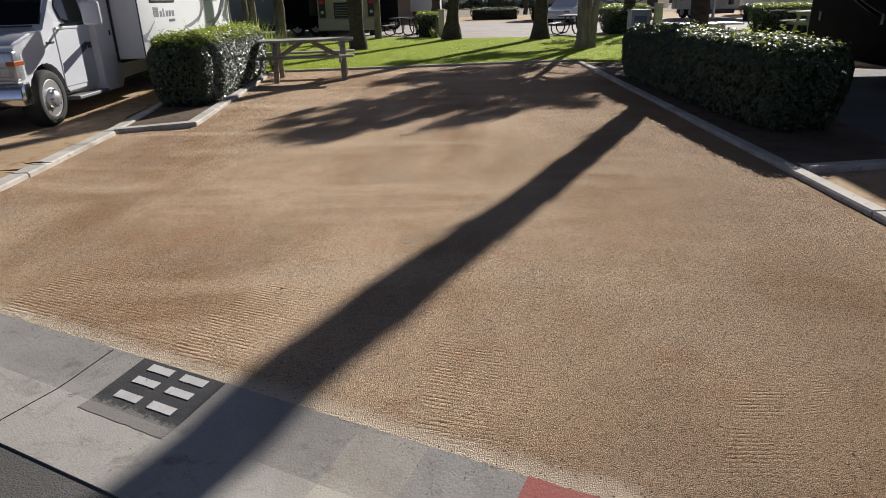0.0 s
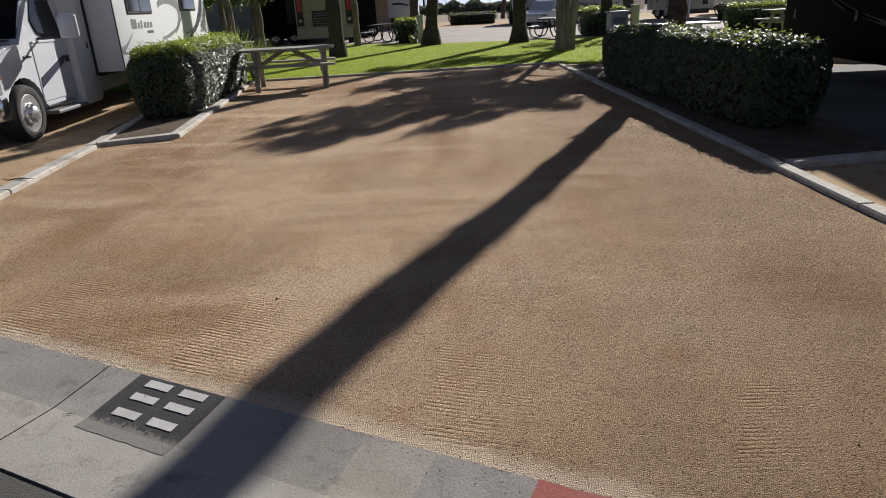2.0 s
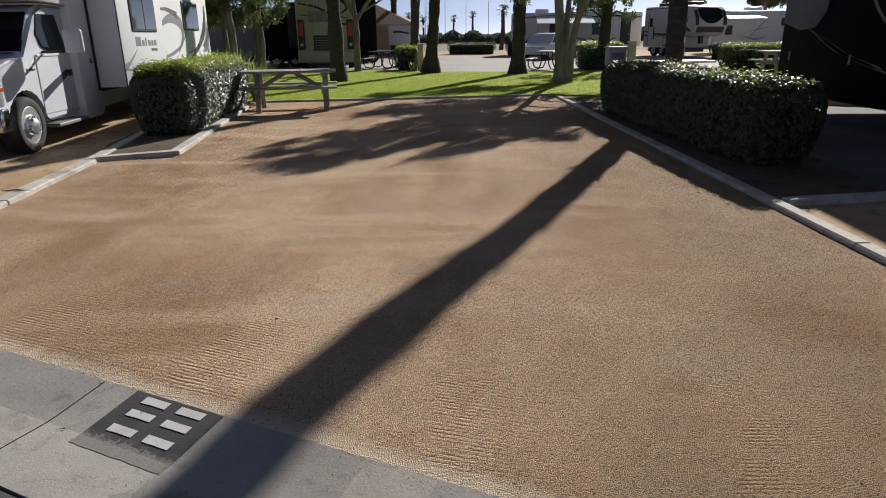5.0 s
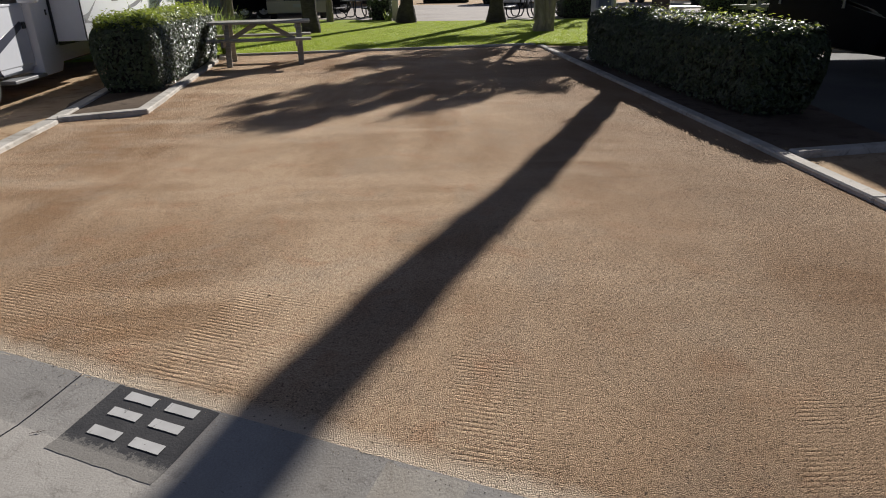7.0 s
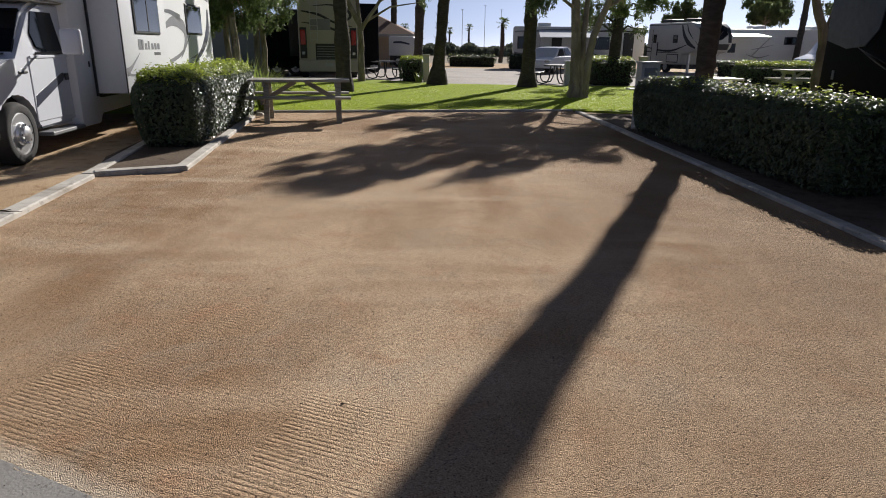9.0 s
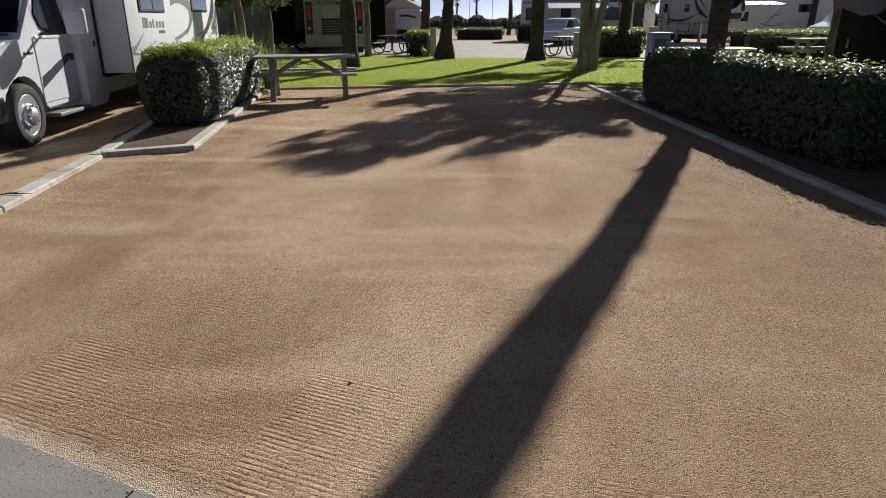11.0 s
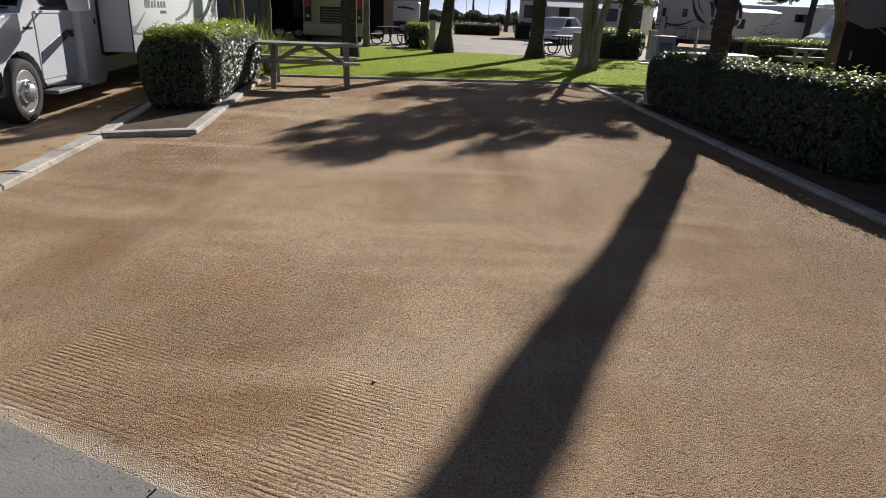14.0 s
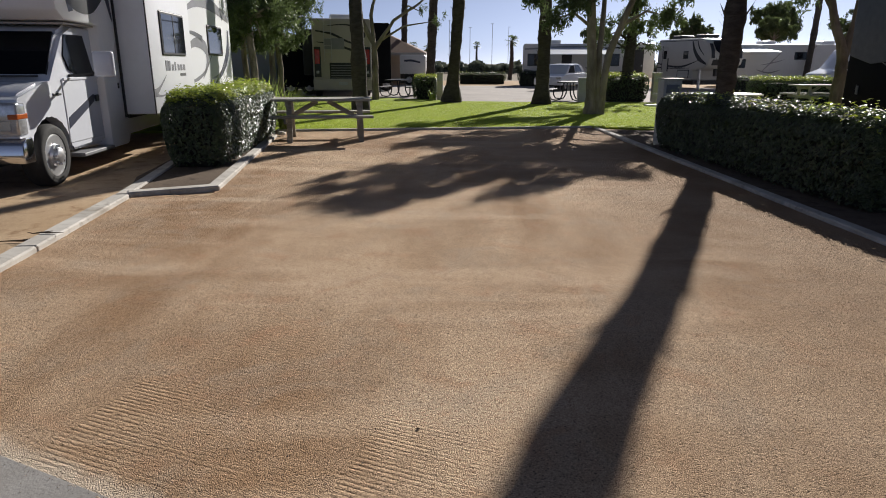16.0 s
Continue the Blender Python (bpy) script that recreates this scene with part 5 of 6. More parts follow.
def rear_coach():
    """Cream motorhome seen from behind, nose away."""
    t = thing("motorhome", "cream motorhome with dark swirls and a rear ladder", "motorhome", pose(-6.15, 29.6, 0.0, 0, 0, 11), "far recreational vehicles")
    smooth(part("coachwork", box(-1.25, 1.25, 0, 9, 0.62, 3.25, 0.10, seg=3), CREAM, t, "cream bodywork"), 35)
    part("bumper", box(-1.26, 1.26, -0.10, 0.4, 0.30, 0.78, 0.04), CREAM, t)
    part("engine_grille", box(-0.55, 0.55, -0.03, 0.02, 0.75, 1.45, 0.01), BLACK_TRIM, t)
    for k in range(6):
        part("grille_slat", box(-0.5, 0.5, -0.045, -0.028, 0.80 + k * 0.105, 0.83 + k * 0.105), GREY_TRIM, t)
    for s in (-1, 1):
        part("tail_lamp_panel", box(s * 1.05 - 0.14, s * 1.05 + 0.14, -0.035, 0.02, 0.85, 2.1, 0.02), BLACK_TRIM, t)
        part("tail_lamp", box(s * 1.06 - 0.10, s * 1.06 + 0.10, -0.06, -0.03, 1.40, 2.0, 0.015), RED_LENS, t, "tall red tail lamp")
        part("reverse_lamp", box(s * 1.06 - 0.06, s * 1.06 + 0.06, -0.05, -0.03, 1.0, 1.12, 0.01), LAMP_GLASS, t)
    part("rear_window", box(-0.75, 0.1, -0.02, 0.02, 2.0, 2.45, 0.02), GREY_TRIM, t)
    for pts, w in (([(-1.1, 2.75), (-0.4, 2.62), (0.3, 2.3), (1.0, 2.15)], [0.05, 0.10, 0.08, 0.02]), ([(0.35, 2.75), (0.75, 2.85), (0.95, 2.55), (0.6, 2.3)], [0.03, 0.1, 0.12, 0.02]), ([(-1.1, 2.3), (-0.3, 2.2), (0.5, 1.95), (1.1, 1.9)], [0.02, 0.08, 0.10, 0.05]), ([(-0.6, 2.95), (0.2, 3.0), (1.1, 2.8)], [0.02, 0.06, 0.02])):
        swoosh(t, pts, w, 0.0, BLACK_TRIM, "dark swirl decal")
    part("number_plate", box(-0.18, 0.18, -0.125, -0.10, 0.52, 0.66, 0.005), BOX_GREY, t, "pale blank plate")
    for x in (-0.75, -0.45):
        part("ladder_rail", tube([(x, -0.10, 1.5), (x, -0.10, 3.2), (x, 0.1, 3.32)], 0.016, 6), STEEL, t)
    for k in range(6):
        part("ladder_rung", tube([(-0.75, -0.10, 1.6 + k * 0.28), (-0.45, -0.10, 1.6 + k * 0.28)], 0.012, 6), STEEL, t)
    part("roof_unit", box(-0.5, 0.5, 2.0, 3.1, 3.25, 3.55, 0.08), GELCOAT, t)
    for s in (-1, 1):
        tyre = part("wheel", lathe([(0.25, s * 1.22), (0.42, s * 1.22), (0.42, s * 0.95), (0.25, s * 0.95)], 24, "x", m=Matrix.Translation((0, 1.6, 0.42))), RUBBER, t, "black rubber tyre")
        part("rim", lathe([(0.25, s * 1.20), (0.2, s * 1.16), (0.0005, s * 1.19)], 20, "x", m=Matrix.Translation((0, 1.6, 0.42))), STEEL, tyre)
    smooth(part("slide_out", box(-1.75, -1.25, 2.0, 5.5, 0.9, 2.9, 0.05), BLACK_TRIM, t, "dark slide-out side"), 35)
    return t


rear_coach()


def trailer(name, label, m, L, H, W=2.4, z0=0.55, wins=(), swirls=(), door=None, nose=0.0, awning=None, mat=PANEL, decal=GREY_TRIM, roof_units=(0.4,), slide=None, group="far recreational vehicles"):
    """A travel trailer: long side to -y, x along it. wins: (u0, u1, z0, z1)."""
    t = thing(name, label, "trailer", m, group)
    out = [(0, z0), (L - nose, z0), (L - nose * 0.3, z0 + 0.25), (L, H * 0.55), (L - nose * 0.35, H - 0.1), (L - nose * 0.7, H), (0.08, H), (0, H - 0.08)] if nose else [(0, z0), (L, z0), (L, H - 0.1), (L - 0.1, H), (0.1, H), (0, H - 0.1)]
    smooth(part("coachwork", prism(out, 0, W, 0.04), mat, t, "pale panelled bodywork"), 35)
    part("underframe", box(0.3, L - max(nose, 0.3) - 0.1, 0.25, W - 0.25, 0.25, z0 + 0.02), BLACK_TRIM, t)
    for u in (L * 0.36, L * 0.36 + 0.85):
        wheel(t, u, 0.06, 0.36, 0.2, 0.22, STEEL, -1, 5)
    for x in (0.6, L - nose - 0.5):
        part("jack_leg", box(x - 0.05, x + 0.05, 0.2, 0.3, 0.0, z0 + 0.05), STEEL, t)
    for w in wins:
        window_on_side(t, *w, 0.0)
    if door:
        d = part("entry_door", box(door, door + 0.68, -0.02, 0.01, z0 + 0.1, H - 0.35, 0.02), BLACK_TRIM, t, "dark open entry door")
        part("door_handle", box(door + 0.55, door + 0.62, -0.045, -0.02, 1.3, 1.38), CHROME, d)
    if slide:
        u0, u1, s0, s1 = slide
        smooth(part("slide_out", box(u0, u1, -0.6, 0.02, s0, s1, 0.03), mat, t, "slide-out room"), 35)
    for pts, w in swirls:
        swoosh(t, pts, w, -0.6 if slide and slide[0] < pts[0][0] < slide[1] else 0.0, decal, "dark swirl decal")
    for f in roof_units:
        smooth(part("roof_unit", box(L * f, L * f + 0.9, W * 0.3, W * 0.7, H - 0.01, H + 0.26, 0.07), GELCOAT, t, "roof air conditioner"), 40)
    if awning:
        u0, u1, drop = awning
        bm = prism([(0.0, H - 0.25), (-2.3, H - 0.25 - drop), (-2.3, H - 0.29 - drop), (0.0, H - 0.29)], u0, u1, axis="x")
        part("awning", bm, GELCOAT, t, "white roll-out awning")
        for u in (u0 + 0.05, u1 - 0.05):
            part("awning_arm", beam((u, -2.28, H - 0.3 - drop), (u, -0.02, 1.0), 0.04, 0.04), STEEL, t)
    return t


trailer("travel_trailer", "pale trailer with a white roll-out awning and dark stripes", pose(3.0, 47.0, 0, 0, 0, -4), 8.2, 2.75, wins=((0.3, 1.0, 1.3, 2.1), (6.2, 7.2, 1.3, 2.0)), door=2.6,
        swirls=(([(0.1, 1.0), (1.2, 0.9), (2.4, 1.2)], [0.2, 0.14, 0.02]), ([(4.2, 1.2), (6.0, 0.8), (8.0, 1.2)], [0.05, 0.3, 0.1]), ([(0.1, 2.4), (4, 2.55), (8, 2.35)], [0.1, 0.16, 0.1])), awning=(1.7, 5.4, 0.45), roof_units=(0.2, 0.6))
trailer("travel_trailer", "long white trailer with small windows behind a hedge", pose(16.4, 46.5, 0, 0, 0, 2), 9.6, 2.72, wins=((0.9, 1.4, 1.2, 1.8), (4.6, 5.5, 1.75, 2.25)), awning=(0.2, 2.6, 0.25), swirls=(([(2.2, 1.1), (3.0, 0.9), (3.8, 1.1)], [0.03, 0.1, 0.02]), ([(2.4, 1.4), (3.2, 1.55), (4.0, 1.75)], [0.02, 0.06, 0.01])), roof_units=(0.28, 0.7))
trailer("horse_trailer", "dark enclosed trailer standing beside a cream motorhome", pose(-9.6, 31.5, 0, 0, 0, 14), 1.7, 2.7, W=7.0, z0=0.35, mat=DARK_COACH, roof_units=())
trailer("travel_trailer", "black-sided trailer behind a slim tree", pose(-6.55, 36.0, 0, 0, 0, 9), 1.75, 3.45, W=8.0, z0=0.4, mat=DARK_COACH, roof_units=())
trailer("travel_trailer", "white trailer nose under the pavilion eave", pose(-5.4, 46.5, 0, 0, 0, 0), 1.75, 2.0, W=5.0, z0=0.75, mat=PANEL, roof_units=(), swirls=(([(0.3, 1.6), (0.8, 1.62), (1.4, 1.5)], [0.12, 0.14, 0.1]),), decal=NAVY_DECAL)
trailer("travel_trailer", "pale blue-grey trailer glimpsed between tree trunks", pose(-15.5, 32.0, 0, 0, 0, -6), 6.0, 2.5, mat=plain("blue_grey_panel", (0.16, 0.18, 0.22), 0.4, grain=0.06), roof_units=(0.3,))


def fifth_wheel():
    """Fifth-wheel trailer turned three quarters to the lane: its nose looks to +x, its near side to -y."""
    t = thing("fifth_wheel_trailer", "cream fifth-wheel trailer with a rounded front cap and black swirls", "trailer", pose(11.4, 44.6, 0, 0, 0, -70), "far recreational vehicles")
    L, H, W = 4.9, 2.92, 2.4
    body = plain("cream_trailer_panel", (0.50, 0.48, 0.44), 0.35, grain=0.05, scale=1.2)
    out = [(0, 0.5), (L - 1.5, 0.5), (L - 1.45, 1.12), (L - 0.55, 1.2), (L - 0.12, 1.42), (L, 1.75), (L - 0.05, 2.2), (L - 0.28, 2.6), (L - 0.7, 2.88), (L - 1.0, H), (0.08, H), (0, H - 0.08)]
    smooth(part("coachwork", prism(out, 0, W, 0.10, seg=3), body, t, "cream panelled bodywork"), 40)
    part("underframe", box(0.3, L - 1.6, 0.25, W - 0.25, 0.25, 0.52), BLACK_TRIM, t)
    part("front_jack", box(L - 1.25, L - 1.12, 0.3, 0.42, 0.0, 1.2), STEEL, t)
    part("hitch", box(L - 0.9, L - 0.7, W / 2 - 0.12, W / 2 + 0.12, 0.75, 1.2, 0.02), BLACK_TRIM, t)
    for u in (1.1, 1.95):
        wheel(t, u, 0.06, 0.36, 0.2, 0.22, STEEL, -1, 5)
    # dark glazed band of the front cap
    bm = bmesh.new()
    rows = []
    for x, z, a in ((L + 0.006, 1.86, 0.75), (L - 0.025, 2.2, 0.42), (L - 0.262, 2.61, 0.36), (L - 0.45, 2.745, 0.5)):
        rows.append([bm.verts.new((x + 0.012, a + (W - 2 * a) * k / 6, z + 0.012 - (0.10 * (k / 3 - 1) ** 2 if z < 2 else 0) * -1)) for k in range(7)])
    for p, q in zip(rows, rows[1:]):
        for k in range(6):
            bm.faces.new((p[k], p[k + 1], q[k + 1], q[k]))
    bmesh.ops.solidify(bm, geom=bm.faces[:], thickness=0.01)
    smooth(part("cap_window", bm, DARK_GLASS, t, "dark wrapped glass of the front cap"), 60)
    for a, b in ((0.12, 0.34), (W - 0.34, W - 0.12)):
        part("cap_stripe", prism([(L - 0.30, 2.57), (L - 0.06, 2.18), (L + 0.008, 1.78), (L + 0.024, 1.78), (L - 0.03, 2.2), (L - 0.27, 2.6)], a, b), BLACK_TRIM, t)
    part("cap_stripe", prism([(L - 0.12, 1.40), (L + 0.004, 1.70), (L + 0.02, 1.70), (L - 0.10, 1.38)], 0.25, W - 0.25), BLACK_TRIM, t)
    d = part("entry_door", box(0.55, 1.05, -0.02, 0.01, 0.62, 2.5, 0.02), body, t, "cream entry door")
    part("door_window", box(0.64, 0.96, -0.03, -0.018, 1.75, 2.25, 0.01), DARK_GLASS, d)
    part("door_trim", box(0.51, 0.55, -0.018, 0.012, 0.6, 2.54), BLACK_TRIM, d)
    part("grab_rail", box(1.12, 1.16, -0.06, -0.005, 1.0, 1.8, 0.01), BLACK_TRIM, t)
    window_on_side(t, 2.55, 3.0, 1.75, 2.2, 0.0)
    part("storage_door", box(2.1, 3.2, -0.015, 0.01, 0.62, 1.12, 0.02), BLACK_TRIM, t, "framed storage hatch")
    part("storage_panel", box(2.16, 3.14, -0.02, -0.012, 0.67, 1.07, 0.01), body, t)
    part("drip_edge", box(0.1, L - 1.1, -0.02, 0.01, 2.78, 2.81), BLACK_TRIM, t)
    for pts, w in (([(0.0, 1.5), (1.4, 1.32), (2.6, 1.32), (3.9, 1.65)], [0.04, 0.10, 0.12, 0.02]), ([(0.0, 1.25), (1.6, 1.2), (3.2, 1.22)], [0.06, 0.05, 0.02]),
                   ([(3.3, 2.75), (3.55, 2.2), (4.0, 1.75), (4.65, 1.45)], [0.10, 0.22, 0.26, 0.08]), ([(3.75, 2.75), (3.95, 2.35), (4.4, 1.95)], [0.06, 0.10, 0.03])):
        swoosh(t, pts, w, 0.0, BLACK_TRIM, "black swirl decal")
    for u in (0.4, 2.6):
        smooth(part("roof_unit", box(u, u + 0.9, 0.7, 1.7, H - 0.01, H + 0.24, 0.07), BLACK_TRIM, t, "dark roof air conditioner"), 40)


fifth_wheel()
trailer("travel_trailer", "cream trailer with dark windows and an open dark door", pose(8.1, 46.5, 0, 0, 0, -3), 3.6, 2.75, wins=((0.3, 1.3, 1.3, 2.1),), door=2.2, decal=BLACK_TRIM,
        swirls=(([(0.1, 1.1), (1.0, 0.85), (2.0, 1.1)], [0.03, 0.14, 0.02]), ([(0.1, 2.45), (1.8, 2.5), (3.5, 2.4)], [0.08, 0.12, 0.08])), roof_units=(0.2,))


def small_car(m, label):
    """A pale hatchback: x along it, nose to -x."""
    t = thing("car", label, "car", m)
    low = [(-1.95, 0.30), (-1.98, 0.55), (-1.9, 0.72), (-1.15, 0.92), (1.75, 0.95), (1.95, 0.85), (1.97, 0.45), (1.9, 0.28)]
    smooth(part("body", prism(low, -0.82, 0.82, 0.07, seg=3), CAB_PAINT, t, "pale blue-white body"), 40)
    bm = prism([(-1.2, 0.90), (-0.45, 1.40), (0.9, 1.46), (1.6, 1.30), (1.85, 0.92)], -0.76, 0.76, 0.06)
    for v in bm.verts:
        if v.co.z > 1.1:
            v.co.y *= 0.86
    smooth(part("cabin", bm, CAB_PAINT, t), 40)
    for s in (-1, 1):
        for a in ([(-0.85, 0.96), (-0.38, 1.33), (0.18, 1.36), (0.18, 0.96)], [(0.26, 0.96), (0.26, 1.36), (0.9, 1.38), (1.35, 1.0)]):
            bm = bmesh.new()
            bm.faces.new([bm.verts.new((u, s * (0.77 - 0.11 * (z - 0.92) / 0.5) , z)) for u, z in a])
            part("side_window", bm, DARK_GLASS, t, "dark side glass")
        for u in (-1.25, 1.2):
            wheel(t, u, s * 0.80, 0.30, 0.19, 0.19, STEEL, s, 5)
        part("tail_lamp", box(1.86, 1.985, s * 0.70 - 0.08, s * 0.70 + 0.08, 0.72, 0.92, 0.02), RED_LENS, t)
        part("headlamp", box(-1.97, -1.80, s * 0.62 - 0.14, s * 0.62 + 0.14, 0.62, 0.74, 0.02), LAMP_GLASS, t)
    return t


small_car(pose(4.6, 39.5, 0, 0, 0, 60), "pale silver-blue hatchback parked beside the far lane")


def white_van():
    t = thing("van", "white van front standing before a long trailer", "van", pose(16.6, 34.0, 0, 0, 0, 0))
    bm = prism([(0, 0.4), (0, 1.0), (0.65, 1.25), (1.25, 2.15), (1.9, 2.38), (5.2, 2.4), (5.2, 0.4)], 0, 2.0, 0.06, seg=3)
    smooth(part("body", bm, CAB_PAINT, t), 40)
    bm = prism([(0.78, 1.28), (1.32, 2.0), (1.75, 2.0), (1.8, 1.28)], -0.012, 0.02)
    part("door_window", bm, DARK_GLASS, t)
    for u in (0.85, 4.2):
        wheel(t, u, 0.03, 0.35, 0.2, 0.22, STEEL, -1, 5)
        wheel(t, u, 1.97, 0.35, 0.2, 0.22, STEEL, 1, 5)
    part("side_mirror", box(0.85, 0.95, -0.28, -0.04, 1.25, 1.6, 0.03), BLACK_TRIM, t)


white_van()

# ---- pavilion, posts, utility boxes, loose bits ----


def pavilion():
    t = thing("pavilion", "open pavilion with a brown hipped shingle roof", "building", pose(-10.2, 50.0, 0))
    bm = bmesh.new()
    low = [bm.verts.new(v) for v in ((-0.8, -0.8, 2.15), (6.4, -0.8, 2.15), (6.4, 8.8, 2.15), (-0.8, 8.8, 2.15))]
    top = [bm.verts.new(v) for v in ((2.6, 3.2, 3.9), (2.6, 4.8, 3.9))]
    for f in ((low[0], low[1], top[0]), (low[1], low[2], top[1], top[0]), (low[2], low[3], top[1]), (low[3], low[0], top[0], top[1])):
        bm.faces.new(f)
    bm.faces.new(low[::-1])
    bmesh.ops.recalc_face_normals(bm, faces=bm.faces[:])
    part("roof", bm, ROOF_BROWN, t, "brown hipped roof")
    for a, b in (((-0.8, -0.8), (6.4, -0.8)), ((6.4, -0.8), (6.4, 8.8))):
        part("fascia", beam((*a, 2.08), (*b, 2.08), 0.06, 0.2), CREAM, t)
    for x, y in ((0, 0), (5.6, 0), (5.6, 8), (0, 8)):
        part("post", box(x - 0.1, x + 0.1, y - 0.1, y + 0.1, 0, 2.15), POST_CREAM, t)
    part("back_wall", box(0, 5.6, 7.9, 8.05, 0, 2.15), CREAM, t)


pavilion()


def pedestal(x, y, w, h, mat, label, z=0.0, cap=True):
    t = thing("utility_pedestal", label, "utility post", pose(x, y, z), "utility pedestals")
    part("post", box(-w / 2, w / 2, -w / 2, w / 2, 0, h, 0.012), mat, t)
    if cap:
        part("cap", box(-w / 2 - 0.02, w / 2 + 0.02, -w / 2 - 0.02, w / 2 + 0.02, h, h + 0.04, 0.01), mat, t)
    part("socket_cover", box(-w * 0.35, w * 0.35, -w / 2 - 0.03, -w / 2, h * 0.72, h * 0.92, 0.008), BOX_GREY, t)
    return t


pedestal(-1.88, 27.7, 0.24, 1.05, POST_CREAM, "cream utility post beside a square hedge")
pedestal(6.5, 26.9, 0.28, 1.05, POST_CREAM, "cream utility post beside the hedge block", 0.03)
pedestal(3.72, 27.0, 0.36, 0.88, BOX_GREY, "pale grey utility cabinet behind the gum tree")


def meter_box():
    t = thing("utility_pedestal", "grey electrical pedestal with a dark front panel in the hedge", "utility post", pose(2.93, 13.25, 0, 0, 0, 6), "utility pedestals")
    part("post", box(-0.17, 0.17, -0.14, 0.14, 0, 1.16, 0.012), BOX_GREY, t)
    part("panel", box(-0.12, 0.12, -0.155, -0.138, 0.93, 1.08, 0.006), plain("slate_panel", (0.16, 0.18, 0.22), 0.4, grain=0.1), t, "slate grey panel")
    part("lid", box(-0.19, 0.19, -0.17, 0.16, 1.16, 1.19, 0.008), BOX_GREY, t)


meter_box()


def stone(x, y, z, r, mat, label, seed):
    rnd = random.Random(seed)
    bm = bmesh.new()
    bmesh.ops.create_icosphere(bm, subdivisions=2, radius=r)
    for v in bm.verts:
        v.co *= 1 + 0.25 * noise.noise(v.co * (2.2 / r) + Vector((seed, 0, 0)))
        v.co.z = max(v.co.z * 0.6, -r * 0.3)
    ob = smooth(link("stone", bm, mat), 50)
    ob.matrix_basis = pose(x, y, z + r * 0.28, 0, 0, rnd.uniform(0, 360))
    return tagged(ob, label, "stone", "loose pale stones")


for k, (x, y, r) in enumerate(((2.72, 12.9, 0.10), (2.95, 11.6, 0.08), (2.85, 11.9, 0.07), (-4.75, 13.75, 0.12), (-4.55, 14.1, 0.09), (-4.95, 13.9, 0.08))):
    stone(x, y, 0.02, r, KERB, "pale rough stone lying at the foot of the hedge", k)
blk = link("parking_block", box(-0.55, 0.55, -0.08, 0.08, 0, 0.13, 0.03), KERB)
blk.matrix_basis = pose(7.75, 13.75, -0.012, 0, 0, -40)
tagged(blk, "sunlit pale concrete parking block beyond the dark motorhome", "kerb stone")


def twig(x, y, z, rz, L, label, seed):
    rnd = random.Random(seed)
    pts = [(L * (i / 5 - 0.5), rnd.uniform(-0.05, 0.05) * L, min(0.012, L * 0.03) + rnd.uniform(0, 0.02) * L) for i in range(6)]
    bm = tube(pts, [r * min(1.0, L * 2.6) for r in (0.003, 0.007, 0.009, 0.008, 0.005, 0.002)], 6)
    tube([pts[2], (pts[2][0] + 0.22 * L, 0.17 * L, 0.05 * L)], [0.02 * L, 0.008 * L], 5, bm)
    ob = link("twig", bm, plain("dead_twig", (0.11, 0.07, 0.045), 0.9, grain=0.3))
    ob.matrix_basis = pose(x, y, z, 0, 0, rz)
    tagged(ob, label, "twig", "fallen twigs")


twig(-4.42, 5.98, -0.01, 10, 0.42, "dark dead palm twig lying beside the kerb", 1)
twig(-4.28, 6.03, 0.05, 5, 0.30, "thin dead twig lying on the kerb", 2)


def far_things():
    """Low far shrubs, light poles and palms along the horizon."""
    rng = np.random.default_rng(3)
    for k, (x, y, w, h) in enumerate(((-16, 105, 16, 2.4), (-5, 120, 20, 2.2), (0, 115, 16, 2.4), (12, 110, 16, 2.2), (-34, 100, 22, 3.0), (34, 110, 30, 3.0))):
        t = thing("shrub_row", "distant hazy row of shrubs along the horizon", "shrubs", pose(x, y, 0), "far shrub rows")
        n = 2600
        u = rng.random(n)
        top = np.array([h * (0.45 + 0.55 * abs(noise.noise((a * w * 0.28, k, 0)) * 1.6)) for a in u])
        p = np.stack([(u - 0.5) * w, rng.normal(size=n) * 0.9, rng.random(n) ** 0.7 * top], 1)
        leaf_mesh("leaves", p, rng.uniform(0.35, 0.8, n), FAR_LEAF, t, k, None, 0.7)
        part("stems", box(-w / 2 + 0.4, w / 2 - 0.4, -0.5, 0.5, 0, h * 0.38, 0.1), FAR_LEAF, t)
    for k, (x, y, h) in enumerate(((-7.5, 120, 8.5), (-4.2, 125, 9.0), (-0.4, 130, 8.0), (4.0, 135, 9.0), (6.8, 128, 8.0), (-9, 150, 10))):
        t = thing("light_pole", "thin distant pole against the pale sky", "pole", pose(x, y, 0), "far poles")
        part("pole", tube([(0, 0, 0), (0, 0, h)], [0.06, 0.04], 6), BOX_GREY, t)
        part("arm", beam((-0.3, 0, h), (0.3, 0, h), 0.04, 0.04), BOX_GREY, t)
    for k, (x, y, h) in enumerate(((-10.5, 120, 4.5), (-8.6, 130, 4.2), (0.8, 125, 4.6), (-3, 140, 4.4), (15, 140, 5))):
        palm(x, y, h, 0.22, "tiny distant palm on the horizon", 200 + k, (0.1, 0), 1.0, size=0.55)


far_things()


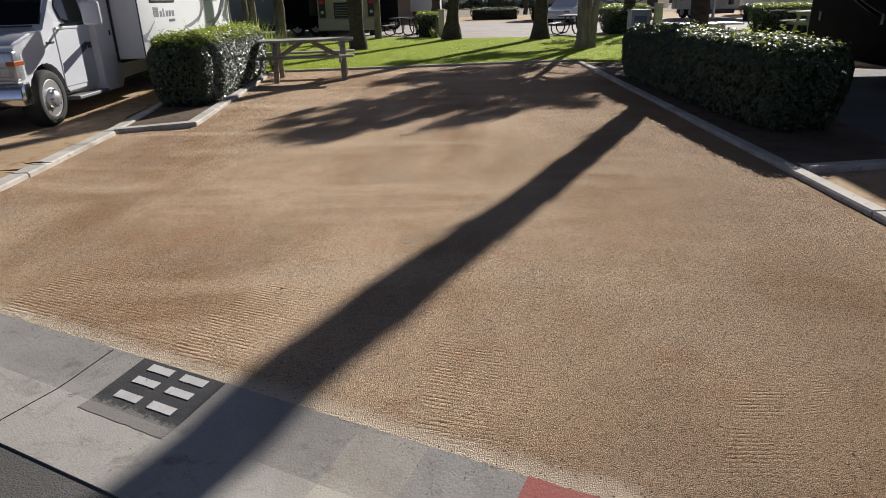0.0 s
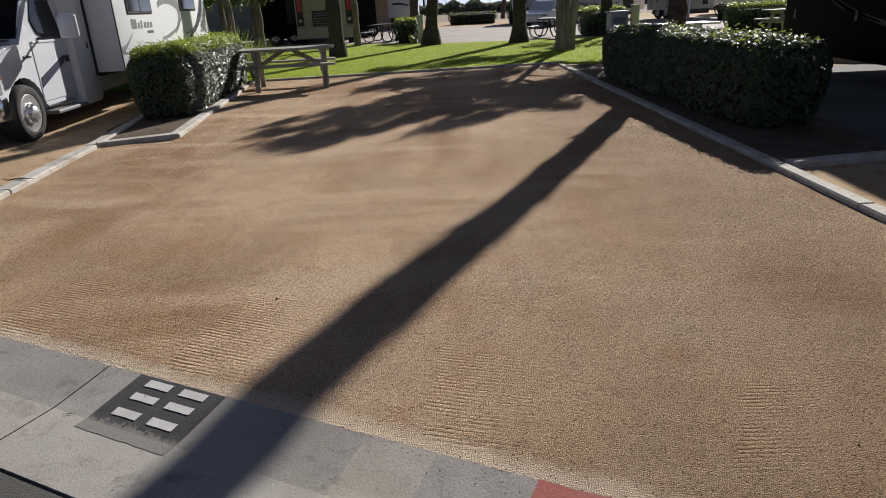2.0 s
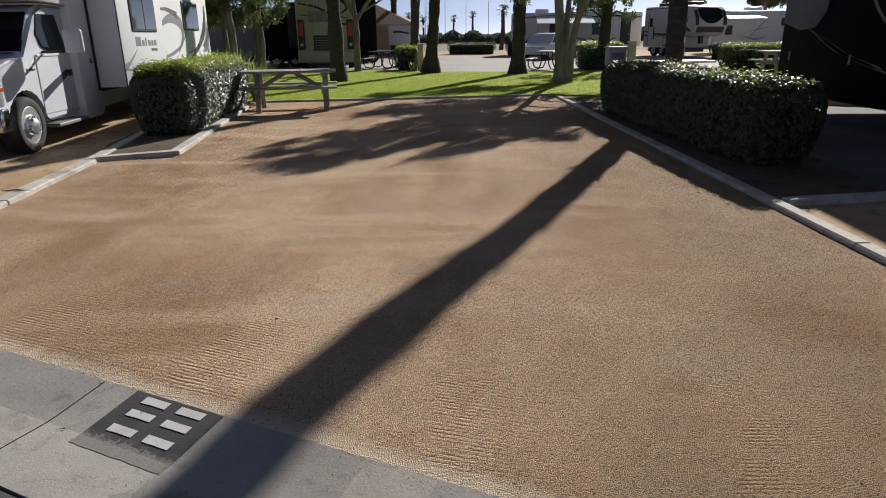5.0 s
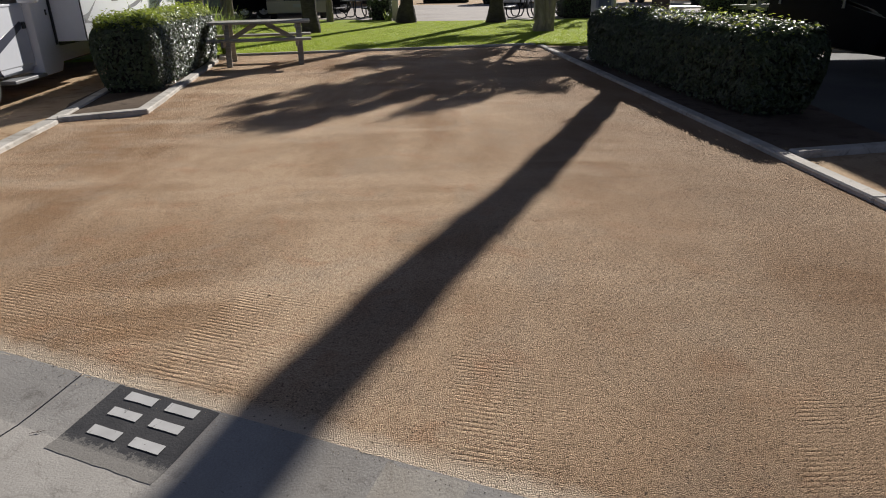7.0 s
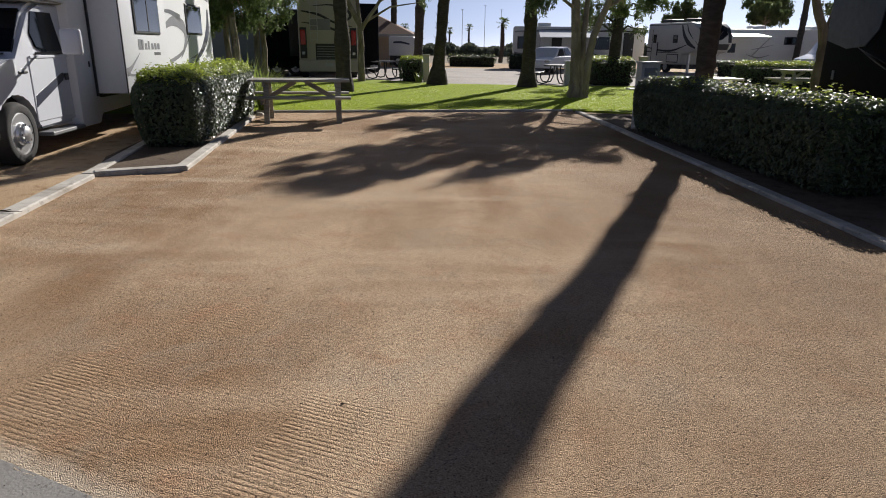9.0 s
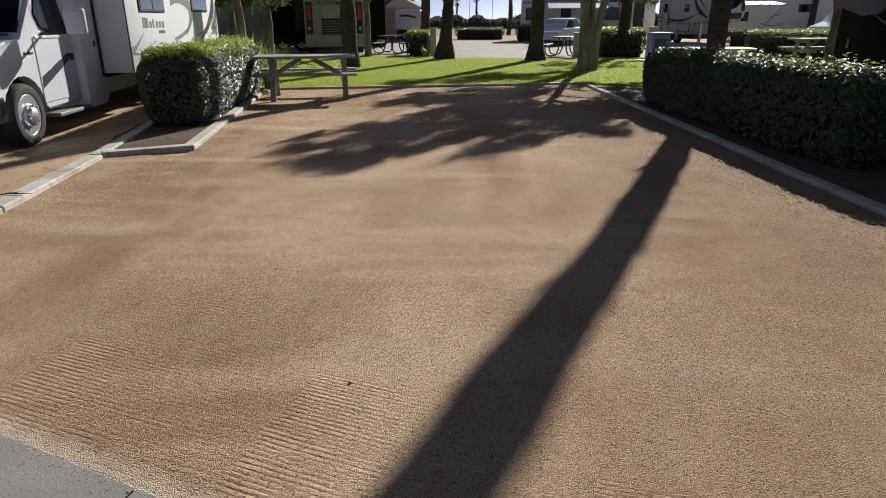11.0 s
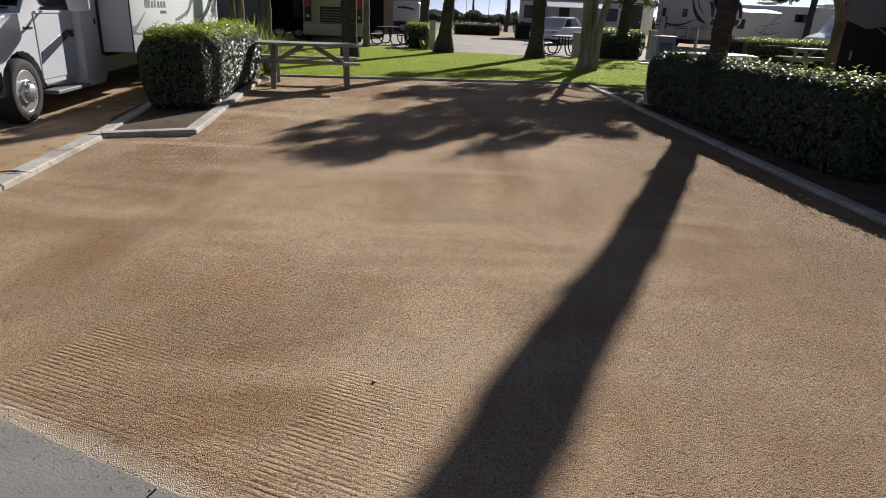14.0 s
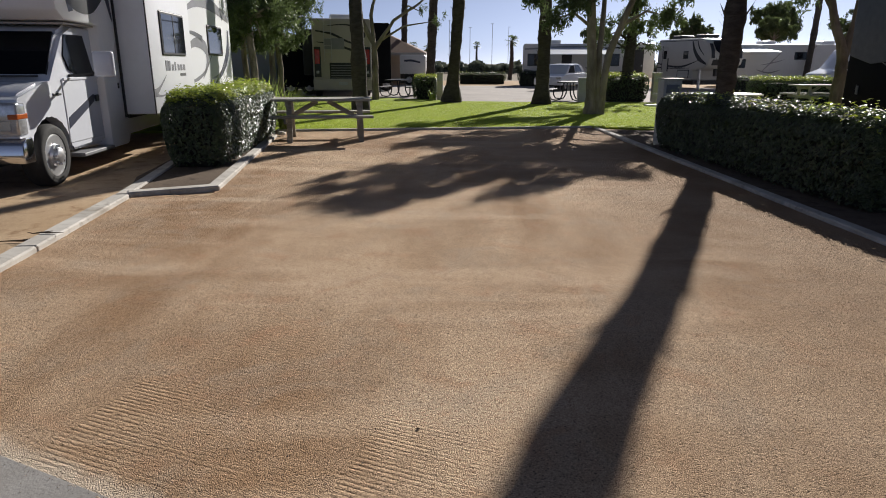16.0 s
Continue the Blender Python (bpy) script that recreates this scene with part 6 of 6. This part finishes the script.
def grit():
    """Loose grains and crumbs spilled along the gravel's edge and on the concrete."""
    rng = np.random.default_rng(21)
    n = 1100
    s = rng.uniform(-3.6, 3.2, n)
    spill = rng.random(n) < 0.55
    d = np.where(spill, -np.abs(rng.exponential(0.035, n)), rng.uniform(-0.6, 0.0, n))
    keep = (d > -0.6) & (spill | (rng.random(n) < 0.16))
    s, d = s[keep], d[keep]
    r = rng.uniform(0.0009, 0.0026, len(s))
    x, y = s * UX + d * NX, 1.965 + s * UY + d * NY
    z = np.array([slope_z(v) for v in d]) + r * 0.4
    corners = np.array([(1, 0, 0), (-1, 0, 0), (0, 1, 0), (0, -1, 0), (0, 0, 1), (0, 0, -1)], float)
    verts = (np.stack([x, y, z], 1)[:, None] + corners[None] * r[:, None, None] * rng.uniform(0.7, 1.3, (len(s), 6, 1))).reshape(-1, 3)
    tri = np.array([(0, 2, 4), (2, 1, 4), (1, 3, 4), (3, 0, 4), (2, 0, 5), (1, 2, 5), (3, 1, 5), (0, 3, 5)])
    faces = (np.arange(len(s))[:, None, None] * 6 + tri[None]).reshape(-1, 3)
    me = bpy.data.meshes.new("loose_grit")
    me.from_pydata(verts.tolist(), [], faces.tolist())
    m = Nodes("grit_grains", 0.9)
    per = m.node("ShaderNodeNewGeometry").outputs["Random Per Island"]
    m.base(m.ramp(per, (0.0, (0.10, 0.08, 0.06)), (0.25, (0.34, 0.25, 0.17)), (1.0, (0.55, 0.42, 0.29))))
    me.materials.append(m.mat)
    tagged(new("loose_grit", me), "loose tan and dark grit spilled on the kerb", "gravel", kind="stuff")


grit()


def pebbles_on_pitch():
    """Larger loose stones and bits of bark scattered over the raked gravel."""
    rng = np.random.default_rng(5)
    n = 800
    x, y = rng.uniform(-3.9, 2.7, n), 1.6 + 9.5 * rng.random(n) ** 1.4
    keep = np.array([on_site(a, b) and b > edge_y(a) + 0.05 for a, b in zip(x, y)])
    x, y = x[keep], y[keep]
    r = rng.uniform(0.002, 0.0045, len(x)) * (1 + (rng.random(len(x)) < 0.04) * 1.2)
    z = np.array([gravel_height(a, b) for a, b in zip(x, y)]) + r * 0.35
    corners = np.array([(1, 0, 0), (-1, 0, 0), (0, 1, 0), (0, -1, 0), (0, 0, 0.8), (0, 0, -0.8)], float)
    verts = (np.stack([x, y, z], 1)[:, None] + corners[None] * r[:, None, None] * rng.uniform(0.6, 1.4, (len(x), 6, 1))).reshape(-1, 3)
    tri = np.array([(0, 2, 4), (2, 1, 4), (1, 3, 4), (3, 0, 4), (2, 0, 5), (1, 2, 5), (3, 1, 5), (0, 3, 5)])
    faces = (np.arange(len(x))[:, None, None] * 6 + tri[None]).reshape(-1, 3)
    me = bpy.data.meshes.new("loose_pebbles")
    me.from_pydata(verts.tolist(), [], faces.tolist())
    m = Nodes("pebble_stones", 0.9)
    per = m.node("ShaderNodeNewGeometry").outputs["Random Per Island"]
    m.base(m.ramp(per, (0.0, (0.08, 0.055, 0.038)), (0.35, (0.22, 0.15, 0.095)), (0.8, (0.45, 0.33, 0.22)), (1.0, (0.62, 0.55, 0.46))))
    me.materials.append(m.mat)
    tagged(new("loose_pebbles", me), "small loose stones and bark bits on the gravel", "gravel", kind="stuff")


pebbles_on_pitch()
twig(-1.56, 2.30, -0.054, 20, 0.055, "tiny dark twig lying in the gutter", 5)
